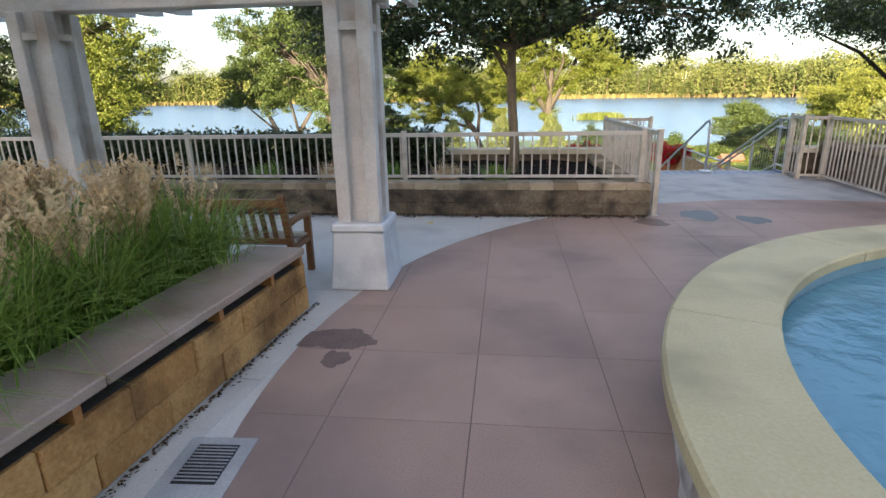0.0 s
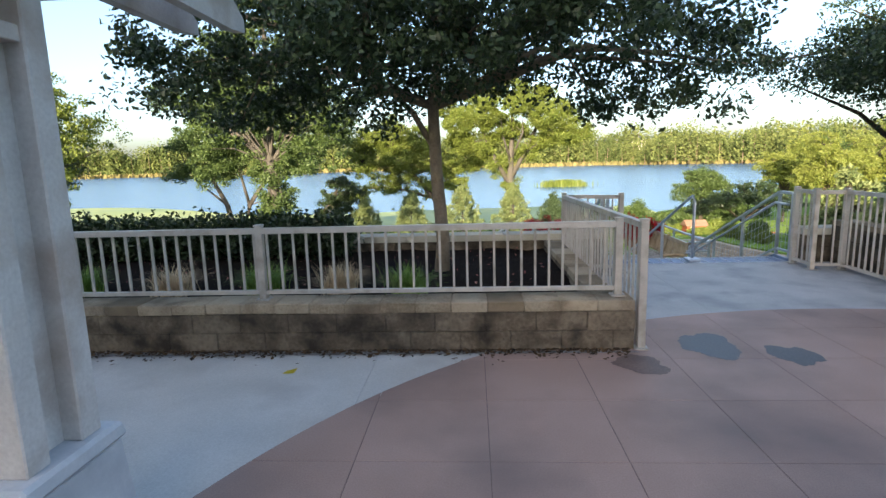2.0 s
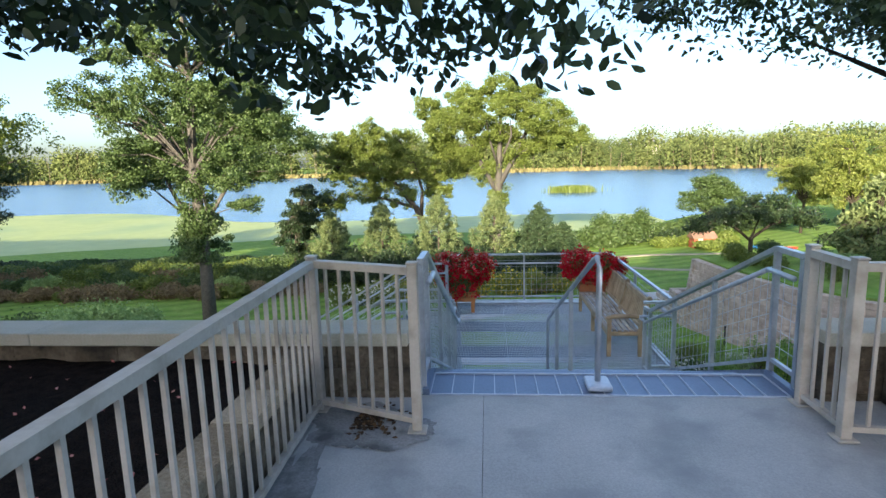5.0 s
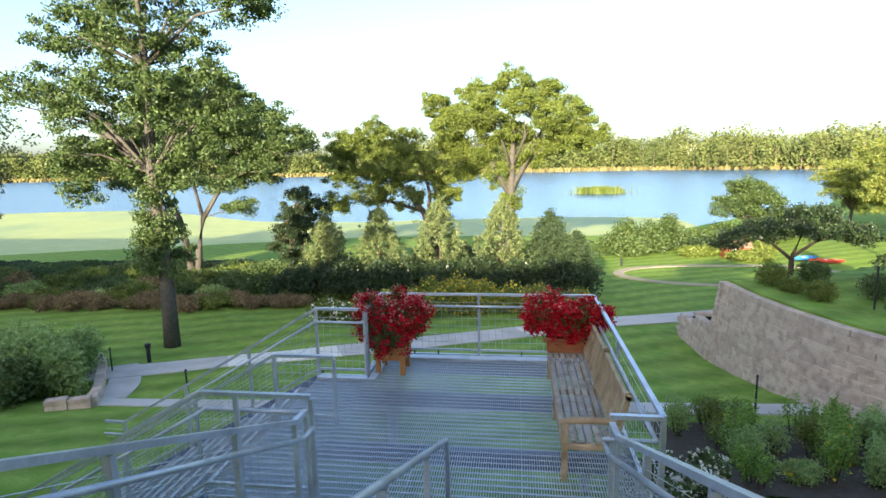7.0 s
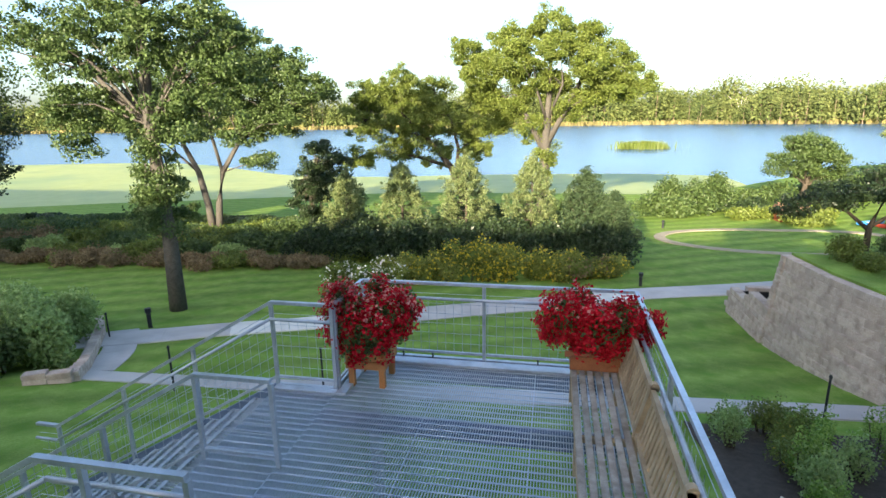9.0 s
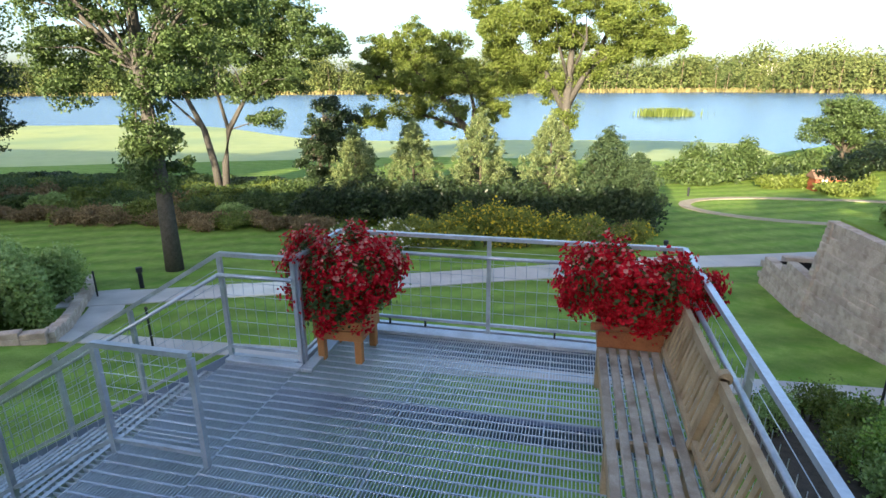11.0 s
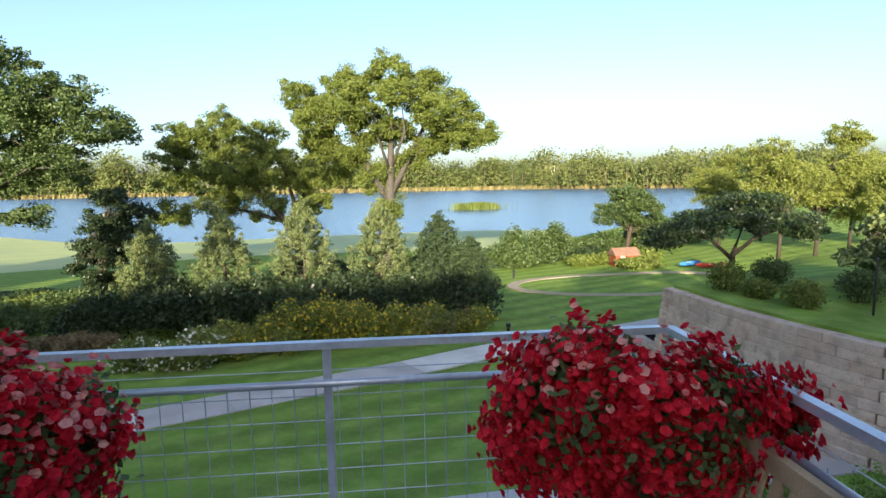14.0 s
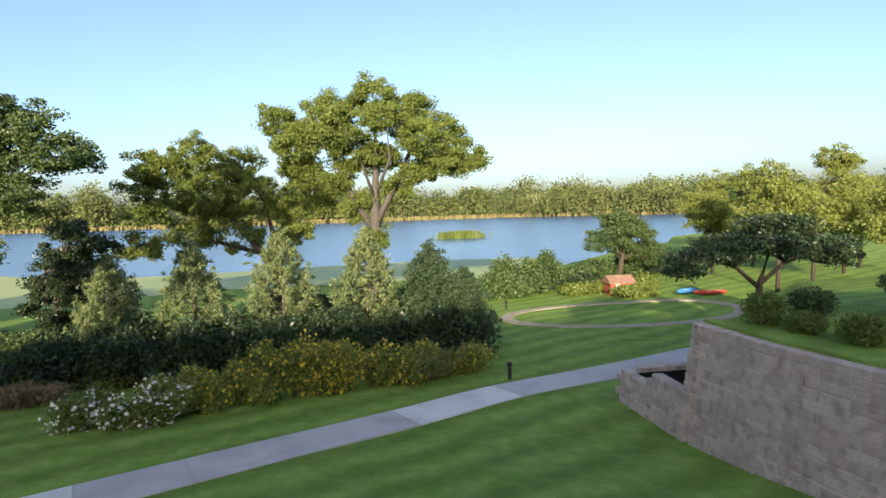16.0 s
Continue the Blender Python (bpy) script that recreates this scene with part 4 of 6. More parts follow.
for f in (0.35, 0.7):
    y = 0.35 + (YB - 9.97) * f
    part("post", box(B(), -0.02, 0.02, y - 0.02, y + 0.02, DECK * f - 0.1, DECK * f + 0.9), M_GALV, mr)
part("base_plate", box(B(), -0.09, 0.09, -0.02, 0.2, 0.002, 0.045, 0.01), M_GRATE, mr)


# ---- benches and planters ----
def bench(label, x, y, z, rz, L, m_seat, m_back, m_leg, mid=False):
    """A slatted garden bench along its own x, facing +y."""
    t = thing("garden_bench", label, "bench", x, y, z, rz)
    s0 = part("seat_slat", box(B(), 0.03, L - 0.03, 0.0, 0.06, 0.41, 0.435, 0.006), m_seat, t)
    s0.location = (0, 0.08, 0)
    for k in range(1, 6):
        twin(s0, 0, 0.08 + k * 0.083, -0.006 * (k < 3))
    part("front_rail", box(B(), 0.03, L - 0.03, 0.53, 0.56, 0.33, 0.41, 0.004), m_leg, t)
    ends = [0.03, L - 0.03] + ([L / 2] if mid else [])
    for ex in ends:
        bm = B()
        beam(bm, (ex, 0.05, 0.0), (ex, 0.06, 0.42), 0.055, 0.06)
        beam(bm, (ex, 0.06, 0.40), (ex, -0.07, 0.92), 0.055, 0.055)
        tube(bm, [(ex - 0.0275, -0.07, 0.92), (ex + 0.0275, -0.07, 0.92)], 0.04, 12)
        part("back_post", bm, m_leg, t)
        part("front_leg", box(B(), ex - 0.03, ex + 0.03, 0.5, 0.56, 0, 0.41 if ex == L / 2 else 0.62, 0.004), m_leg, t)
        part("side_rail", box(B(), ex - 0.02, ex + 0.02, 0.08, 0.5, 0.34, 0.40, 0.004), m_leg, t)
        if ex != L / 2:
            part("armrest", tube(B(), [(ex, -0.0, 0.63), (ex, 0.2, 0.65), (ex, 0.45, 0.645), (ex, 0.58, 0.62)], [0.03, 0.035, 0.038, 0.03], 8), m_leg, t, smooth=True)
    segs = [(0.06, L / 2 - 0.03), (L / 2 + 0.03, L - 0.06)] if mid else [(0.06, L - 0.06)]
    slat = None
    for a, b2 in segs:
        part("top_rail", beam(B(), (a, -0.058, 0.87), (b2, -0.058, 0.87), 0.04, 0.075), m_back, t)
        part("lower_rail", beam(B(), (a, 0.045, 0.47), (b2, 0.045, 0.47), 0.035, 0.05), m_back, t)
        n = round((b2 - a) / 0.085)
        for k in range(1, n):
            px = a + (b2 - a) * k / n
            if slat is None:
                slat = part("back_slat", beam(B(), (0, 0.04, 0.48), (0, -0.055, 0.85), 0.045, 0.014), m_back, t)
                slat.location = (px, 0, 0)
            else:
                twin(slat, px, 0, 0)
    return t


pbench = bench("brown slatted wooden garden bench beside the pergola pillar", -3.6, 3.05, -0.005, 0, 1.58, M_GREYTEAK, M_TEAK, M_TEAK)
pbench.scale = (1, 0.9, 0.87)
bench("silvered teak bench with slatted back against the deck railing", 5.2, 14.02, DECK + 0.002, 90, 2.66, M_GREYTEAK, M_BACKTEAK, M_BACKTEAK, True)


def flowers(t, rng, lobes, n_leaf, n_fl, n_pink, zb):
    pts = blob_points(rng, lobes, n_leaf, 0.2)
    leaf_mesh("foliage", pts, 0.028 * (0.7 + 0.6 * rng.random(len(pts))), M_LEAF, t, rng=rng)
    # petunia blooms: five-sided shallow cups
    tufts = blob_points(rng, lobes, n_fl // 34, 0.86)
    p = tufts[rng.integers(0, len(tufts), n_fl)] + rng.normal(size=(n_fl, 3)) * np.array((0.036, 0.036, 0.036))
    c = np.array([l[:3] for l in lobes]).mean(0)
    for nm, q, mt, s in (("blossom", p[:n_fl - n_pink], M_RED, 0.0175), ("faded_blossom", p[n_fl - n_pink:][rng.random(n_pink) < np.clip((p[n_fl - n_pink:, 2] - p[:, 2].mean()) * 3.5, 0.02, 0.9)] + np.array((0, 0, 0.02)), M_PINK, 0.0165)):
        vs, fs = [], []
        for o in q:
            d = Vector(o - c)
            d = (d.normalized() + Vector(rng.normal(size=3)) * 0.35 + Vector((0, -0.15, 0.15))).normalized()
            a = d.orthogonal().normalized()
            b2 = d.cross(a)
            i0 = len(vs)
            vs.append(Vector(o) - d * s * 0.75)
            r = s * (0.75 + 0.5 * rng.random())
            ph = rng.random() * 6
            for k in range(10):
                an = ph + k * math.pi / 5
                rr = r * (1.06 if k % 2 else 0.94) * (0.9 + 0.2 * rng.random())
                vs.append(Vector(o) + (a * math.cos(an) + b2 * math.sin(an)) * rr)
            for k in range(10):
                fs.append((i0, i0 + 1 + k, i0 + 1 + (k + 1) % 10))
        mesh_obj(nm, vs, fs, mt, t)


pt = thing("flower_planter", "cedar box planter on legs overflowing with red petunias", "planter", 2.28, 16.8, DECK)
for sx in (-1, 1):
    for sy in (-1, 1):
        part("leg", box(B(), sx * 0.19 - 0.035, sx * 0.19 + 0.035, sy * 0.19 - 0.035, sy * 0.19 + 0.035, 0, 0.42, 0.005), M_CEDAR, pt)
for z in (0.24, 0.345):
    part("side_board", box(B(), -0.245, 0.245, -0.245, -0.226, z, z + 0.1, 0.004), M_CEDAR, pt)
    part("side_board", box(B(), -0.245, 0.245, 0.226, 0.245, z, z + 0.1, 0.004), M_CEDAR, pt)
    part("side_board", box(B(), -0.245, -0.226, -0.225, 0.225, z, z + 0.1, 0.004), M_CEDAR, pt)
    part("side_board", box(B(), 0.226, 0.245, -0.225, 0.225, z, z + 0.1, 0.004), M_CEDAR, pt)
part("soil", box(B(), -0.224, 0.224, -0.224, 0.224, 0.25, 0.41), M_SOIL, pt)
flowers(pt, np.random.default_rng(31), [(-0.27, -0.08, 0.80, 0.30, 0.28, 0.34), (0.29, -0.06, 0.86, 0.30, 0.28, 0.30), (-0.02, -0.2, 0.60, 0.33, 0.22, 0.28), (0.08, 0.1, 1.14, 0.12, 0.13, 0.2), (-0.36, -0.02, 1.04, 0.22, 0.22, 0.2), (0.42, -0.02, 1.0, 0.2, 0.2, 0.2), (-0.14, -0.22, 0.5, 0.22, 0.12, 0.14), (0.36, -0.1, 0.7, 0.15, 0.16, 0.18)], 6500, 8600, 3000, 0.42)
pb = thing("flower_box", "cedar flower box of red petunias on the end of a bench", "planter", 4.89, 16.71, DECK + 0.437)
part("box_front", box(B(), -0.26, 0.26, -0.16, -0.135, 0, 0.2, 0.004), M_REDWOOD, pb)
part("box_back", box(B(), -0.26, 0.26, 0.135, 0.16, 0, 0.2, 0.004), M_REDWOOD, pb)
part("box_side", box(B(), -0.26, -0.235, -0.134, 0.134, 0, 0.2, 0.004), M_REDWOOD, pb)
part("box_side", box(B(), 0.235, 0.26, -0.134, 0.134, 0, 0.2, 0.004), M_REDWOOD, pb)
part("rim", tube(B(), [(-0.32, -0.17, 0.19), (0.26, -0.17, 0.205)], 0.035, 10), M_REDWOOD, pb, "rounded cedar front rim", smooth=True)
part("soil", box(B(), -0.233, 0.233, -0.133, 0.133, 0.02, 0.17), M_SOIL, pb)
flowers(pb, np.random.default_rng(32), [(-0.33, 0.0, 0.53, 0.27, 0.27, 0.26), (0.02, -0.05, 0.43, 0.31, 0.26, 0.27), (0.33, 0.0, 0.5, 0.28, 0.26, 0.24), (-0.2, 0.05, 0.7, 0.19, 0.2, 0.18), (0.1, -0.14, 0.33, 0.26, 0.14, 0.12), (0.56, -0.02, 0.5, 0.12, 0.16, 0.14), (-0.42, -0.05, 0.42, 0.14, 0.18, 0.14)], 5400, 9200, 1500, 0.2)


# ---- paths ----
def ribbon(name, label, pts, width, material, lift=0.035, slab=1.6, pale=()):
    """A slabbed path along a polyline, laid on the ground; pale: stretches relaid in lighter concrete."""
    t = thing(name, label, "path", pts[0][0], pts[0][1], gz(*pts[0]), kind="structure")
    o = Vector(t.location)
    P = [Vector((x, y, 0)) for x, y in pts]
    fine, starts = [], []
    for i in range(len(P) - 1):
        p0, p1, p2, p3 = P[max(i - 1, 0)], P[i], P[i + 1], P[min(i + 2, len(P) - 1)]
        n = max(2, int((p2 - p1).length / 0.4))
        cuts = max(1, round((p2 - p1).length / slab))
        starts += [(len(fine) + n * c // cuts, i) for c in range(cuts)]
        for k in range(n):
            f = k / n
            fine.append(0.5 * ((2 * p1) + (-p0 + p2) * f + (2 * p0 - 5 * p1 + 4 * p2 - p3) * f * f + (-p0 + 3 * p1 - 3 * p2 + p3) * f ** 3))
    fine.append(P[-1])
    for (s, stretch), (s_next, _) in zip(starts, starts[1:] + [(len(fine) - 1, 0)]):
        seg = fine[s:s_next + 1]
        vs, fs = [], []
        for i, p in enumerate(seg):
            q0, q1 = fine[max(s + i - 1, 0)], fine[min(s + i + 1, len(fine) - 1)]
            d = (q1 - q0).normalized()
            sd2 = Vector((d.y, -d.x, 0))
            sh = d * (0.008 if i == 0 else 0)
            for k, dz in ((-1, -0.3), (-1, 0.0), (1, 0.0), (1, -0.3)):
                v = p + sd2 * k * width / 2 + sh
                vs.append((v.x - o.x, v.y - o.y, gz(v.x, v.y) + lift + dz - o.z))
        for i in range(len(seg) - 1):
            a = 4 * i
            for k in range(3):
                fs.append((a + k, a + k + 1, a + k + 5, a + k + 4))
        fs += [(3, 2, 1, 0), tuple(4 * (len(seg) - 1) + k for k in range(4))]
        mesh_obj("slab", vs, fs, M_PALEPATH if stretch in pale else material, t)
    return t


ribbon("path_1", "grey concrete walk curving through the lawn", [(17, 37.1), (12.5, 35.3), (7.8, 33.6), (4.4, 31.75), (0.9, 30.0), (-2.65, 28.2), (-6.2, 26.3), (-7.9, 25.2), (-10, 24.0)], 1.6, M_PATH, slab=2.0, pale=(2, 5))
ribbon("path_2", "grey concrete spur joining the walk", [(-7.3, 21.9), (-8.0, 23.4), (-9.6, 25.4)], 0.9, M_PATH, 0.02)
ribbon("path_3", "narrow concrete walk below the deck", [(-7.6, 21.5), (-3, 21.9), (4, 22.6), (13, 23.4)], 0.8, M_PATH, 0.03)
loop = [(18.5 + 7.2 * math.cos(a), 47.5 + 4.2 * math.sin(a)) for a in np.linspace(0, 2 * math.pi, 25)]
ribbon("path_4", "pale gravel loop round a grassy island", loop, 0.7, M_GRAVEL, 0.05, 3.0)

# ---- tall retaining wall ----
WT = -2.4
rw = thing("retaining_wall", "tall grey-brown segmental block retaining wall", "wall", WALL[0][0], WALL[0][1], -5.3, kind="structure")
ro = Vector(rw.location)
along = []
for (ax, ay), (bx, by) in zip(WALL, WALL[1:]):
    d = Vector((bx - ax, by - ay, 0))
    n = max(1, round(d.length / 0.6))
    for k in range(n):
        along.append((ax + d.x * k / n, ay + d.y * k / n, math.degrees(math.atan2(d.y, d.x)), d.length / n))
bm = B()
strip = []
for i, (wx, wy) in enumerate(WALL):
    (ax, ay), (bx, by) = WALL[max(i - 1, 0)], WALL[min(i + 1, len(WALL) - 1)]
    d = Vector((bx - ax, by - ay, 0)).normalized()
    nrm = Vector((-d.y, d.x, 0)) if d.y < 0 else Vector((d.y, -d.x, 0))
    a, b2 = Vector((wx, wy, 0)) + nrm * 0.66, Vector((wx, wy, 0)) + nrm * 2.2
    strip.append([bm.verts.new((p.x - ro.x, p.y - ro.y, z - ro.z)) for p, z in ((a, -6.2), (a, WT - 0.03), (b2, WT - 0.12), (b2, -6.2))])
for p, q in zip(strip, strip[1:]):
    for k in range(3):
        bm.faces.new((p[k], q[k], q[k + 1], p[k + 1]))
part("backfill", bm, M_LAWN, rw, "lawn over the wall's backfill")
for r in range(int((WT + 5.7) / 0.2)):
    ez = -0.4 + 0.2 * r
    part("end_block", box(B(), 0.15 * ez - 0.02, 0.15 * ez + (0.9 if r % 2 else 0.55), -0.18, 0.1, ez, ez + 0.196, 0.014), M_RETAIN, rw)
CH = 0.2
courses = int((WT + 5.7) / CH)
meshes = {}
rngw = random.Random(9)
for r in range(courses):
    z = -5.7 + r * CH
    for i, (x, y, rz, L) in enumerate(along):
        if z + CH < gz(x - 0.3, y) - 0.1:
            continue
        f = 0.5 if r % 2 else 0.0
        if f and i + 1 >= len(along):
            continue
        if f:
            nx, ny, nrz, _ = along[i + 1]
            px, py, prz = (x + nx) / 2, (y + ny) / 2, (rz + nrz) / 2
        else:
            px, py, prz = x, y, rz
        key = round(L, 2)
        set_in = 0.15 * (z + 5.4) + rngw.uniform(-0.02, 0.02)
        a = math.radians(prz)
        nx, ny = -math.sin(a), math.cos(a)
        if nx < 0:
            nx, ny = -nx, -ny
        last = r == courses - 1
        k2 = (key, last)
        if k2 not in meshes:
            meshes[k2] = part("capstone" if last else "block", box(B(), 0.003, key - 0.003, -0.03 if last else 0.0, 0.3, 0.002, CH - 0.002, 0.014), M_RETAIN, rw)
            meshes[k2].data.transform(Matrix.Scale(1, 4))
            ob = meshes[k2]
            ob.matrix_basis = pose(px + nx * set_in - ro.x, py + ny * set_in - ro.y, z - ro.z, 0, 0, prz)
        else:
            twin(meshes[k2], px + nx * set_in - ro.x, py + ny * set_in - ro.y, z - ro.z, prz)
# low planter in the same face beyond the wall's end, stepping down one course
lowp = thing("wall_planter", "low grey block planter at the end of the tall wall", "planter wall", 10.85, 32.1, -5.55, kind="structure")
for r in range(8):
    z = r * 0.2 - 0.2
    for k in range(6):
        f = (k + 0.5 * (r % 2)) * 0.58
        if r >= 6 and f < 1.6 or f > 3.2:
            continue
        part("block", box(B(), 0.11 * z, 0.3 + 0.11 * z, -f - 0.575, -f - 0.005, z, z + 0.196, 0.014), M_RETAIN, lowp)
    for k in range(5):
        if r < 6:
            f = 0.31 + 0.11 * z + (k + 0.5 * (r % 2)) * 0.58
            part("block", box(B(), f, f + 0.575, -0.3, -0.005, z, z + 0.196, 0.014), M_RETAIN, lowp)
part("soil", box(B(), 0.5, 3.1, -3.35, -0.32, -0.3, 0.86), M_MULCH, lowp)

# a plain unseen wall, added to close the place and shade terrace and lawn
bw = part("wall_building", box(B(), -47, 60, -31, -30, -0.2, 14.5), M_WALLR)
tagged(bw, "unseen plain tan wall behind the terrace, added to shade it", "wall", kind="structure")


# taller unseen wall, added to throw shade on the left part of the duckweed
bw = part("wall_wing", box(B(), -130, -47.01, -31, -30, -0.2, 21.0), M_WALLR)
tagged(bw, "taller unseen tan wall, added to shade the duckweed", "wall", kind="structure")

# ---- things on the grounds ----
def post_light(x, y, z, h=0.95):
    t = thing("path_light", "short black bollard light beside the walk", "bollard light", x, y, z, group="bollard lights")
    part("column", tube(B(), [(0, 0, -0.05), (0, 0, h * 0.7)], 0.07, 12), M_BLACK, t)
    part("head", tube(B(), [(0, 0, h * 0.7), (0, 0, h * 0.8), (0, 0, h)], [0.05, 0.1, 0.1], 12), M_BLACK, t)


post_light(8.3, 35.1, gz(8.3, 35.1), 0.62)
post_light(-9.0, 25.9, gz(-9, 25.9), 0.7)
post_light(12.2, 51.5, gz(12.2, 51.5), 0.6)
def stake(x, y, z, h):
    t = thing("fence_stake", "thin black metal stake in the lawn", "stake", x, y, z, group="black stakes")
    part("rod", tube(B(), [(0, 0, -0.1), (0, 0, h)], 0.025, 8), M_BLACK, t)
    part("cap", tube(B(), [(0, 0, h), (0, 0, h + 0.05)], [0.04, 0.02], 8), M_BLACK, t)
for x, y, h in ((-4.2, 21.0, 1.1), (-1.0, 22.2, 1.0), (6.2, 22.0, 1.05), (10.0, 22.3, 1.15), (11.9, 27.9, 1.2), (14.2, 25.2, 1.2), (-9.4, 24.6, 0.8)):
    stake(x, y, gz(x, y), h)

sh = thing("garden_shed", "small red cedar shed with a shingled gable roof", "shed", 22.2, 56, gz(22.2, 56))
sh.scale = (0.62, 0.62, 0.72)
part("body", box(B(), -1.5, 1.5, -1.1, 1.1, -0.2, 1.35), M_SHED, sh)
bm = B()
v = [bm.verts.new(c) for c in ((-1.7, -1.35, 1.3), (1.7, -1.35, 1.3), (1.7, 0, 2.0), (-1.7, 0, 2.0), (1.7, 1.35, 1.3), (-1.7, 1.35, 1.3), (-1.7, -1.35, 1.22), (1.7, -1.35, 1.22), (1.7, 1.35, 1.22), (-1.7, 1.35, 1.22))]
for f in ((0, 1, 2, 3), (3, 2, 4, 5), (6, 7, 1, 0), (8, 9, 5, 4), (7, 8, 4, 2, 1), (9, 6, 0, 3, 5)):
    bm.faces.new([v[i] for i in f])
part("roof", bm, M_SHEDROOF, sh)
part("door", box(B(), -0.9, -0.3, -1.13, -1.09, 0.0, 1.2), M_WHITE, sh, "pale door panel")
def boat(x, y, rz, material, label):
    t = thing("rowing_boat", label, "boat", x, y, gz(x, y) + 0.02, rz)
    t.scale = (0.6, 0.6, 0.6)
    bm = B()
    rings = []
    for k in range(9):
        u = k / 8 * 2 - 1
        w = 0.55 * (1 - abs(u) ** 2.6) + 0.02
        rings.append([bm.verts.new((u * 1.9, w * math.sin(a) * 1.0, 0.5 - 0.48 * math.cos(a) ** 0.7 * (1 - 0.5 * abs(u) ** 3) if math.cos(a) > 0 else 0.5)) for a in np.linspace(-1.5708, 1.5708, 9)])
    for p, q in zip(rings, rings[1:]):
        for i in range(8):
            bm.faces.new((p[i], q[i], q[i + 1], p[i + 1]))
    part("hull", bm, material, t, smooth=True)
    part("thwart", box(B(), -0.15, 0.15, -0.5, 0.5, 0.36, 0.4), M_WHITE, t)
boat(26.0, 52.8, 20, M_BLUEB, "blue rowing boat pulled up on the grass")
boat(26.8, 51.4, -10, M_REDB, "red rowing boat pulled up on the grass")

# ---- trees ----
tree("plaza_tree", "small broad tree with dark oval leaves in the mulch bed", -0.1, 8.0, 0.25,
     None,
     [(-1.2, -0.2, 2.75, 2.3, 2.0, 0.95), (1.3, -0.1, 2.70, 2.1, 1.9, 0.85), (0.1, 0.3, 3.40, 2.6, 2.4, 1.1), (-2.7, 0.2, 2.30, 1.1, 1.5, 0.5), (2.6, -0.1, 2.15, 0.8, 1.2, 0.45), (0.2, -1.3, 2.70, 1.8, 0.9, 0.5)],
     52000, 0.034, M_LEAFD, M_BARKP, 41, 400, 0.34, 2.0, 0.35,
     stems=[[(0, 0, -0.1, 0.105), (0.03, 0.02, 0.4, 0.083), (-0.03, 0.02, 1.2, 0.075), (-0.05, 0.0, 2.0, 0.07), (0.05, 0.1, 2.8, 0.05), (0.1, 0.1, 3.7, 0.025)],
            [(-0.04, 0.02, 1.5, 0.04), (-0.3, 0.05, 1.95, 0.036), (-0.75, 0.0, 2.4, 0.03), (-1.6, 0, 2.9, 0.016)],
            [(-0.03, 0.0, 2.0, 0.042), (0.45, -0.05, 2.4, 0.03), (1.3, -0.1, 2.8, 0.016)]], oval=True)
tree("terrace_tree", "tree with dark leaves reaching over the landing", 8.3, 10.8, -2.7,
     [(0, 0, -0.1, 0.2), (0.05, 0, 1.5, 0.15), (0, 0, 3.5, 0.12), (-0.1, 0, 5.5, 0.07), (0, 0, 7, 0.03)],
     [(-1.6, -1.3, 5.60, 1.7, 1.8, 0.75), (0.4, 0.2, 6.30, 2.6, 2.3, 1.3), (-2.4, -1.5, 5.45, 1.2, 1.3, 0.5), (1.5, 0, 5.30, 1.8, 1.8, 1.0), (-3.4, 0.1, 5.72, 0.9, 0.5, 0.22), (-2.4, 0.1, 5.5, 0.9, 0.6, 0.3), (-1.5, 0.1, 5.3, 0.8, 0.6, 0.35)],
     46000, 0.033, M_LEAFD, M_BARK, 42, 320, 0.38, 2.0, 0.3, oval=True)
tree("tall_ivy_tree", "tall dark tree with ivy on its trunk beside the walk", -9.75, 28.3, -5.33,
     [(0, 0, -0.1, 0.33), (0.05, 0, 3, 0.26), (-0.1, 0, 7, 0.21), (0.1, 0, 11, 0.13), (0, 0, 15, 0.05)],
     [(-1.4, 0, 9.6, 2.6, 2.6, 1.7), (1.6, 0, 10.2, 2.4, 2.4, 1.7), (0, 0, 12.6, 2.7, 2.6, 1.9), (-2.6, 0, 7.6, 1.7, 1.8, 0.9), (1.9, 0, 7.4, 1.6, 1.6, 1.0), (0.1, -0.1, 3.6, 1.1, 0.9, 0.9), (0.2, -0.1, 4.6, 1.2, 0.9, 0.9), (0.0, -0.1, 4.2, 1.0, 0.9, 1.2), (0.0, -0.1, 6.2, 0.9, 0.8, 1.3), (-4.4, 0, 10.2, 1.3, 1.3, 1.0), (4.0, 0, 13.0, 1.3, 1.3, 0.7), (-3.3, 0, 6.2, 0.8, 0.8, 0.6), (3.2, 0, 9.0, 1.2, 1.3, 0.9), (-2.8, 0, 12.4, 1.6, 1.6, 1.0), (0.5, 0, 14.8, 2.2, 2.0, 1.0)],
     86000, 0.076, M_LEAF, M_BARKG, 43, 640, 0.44)
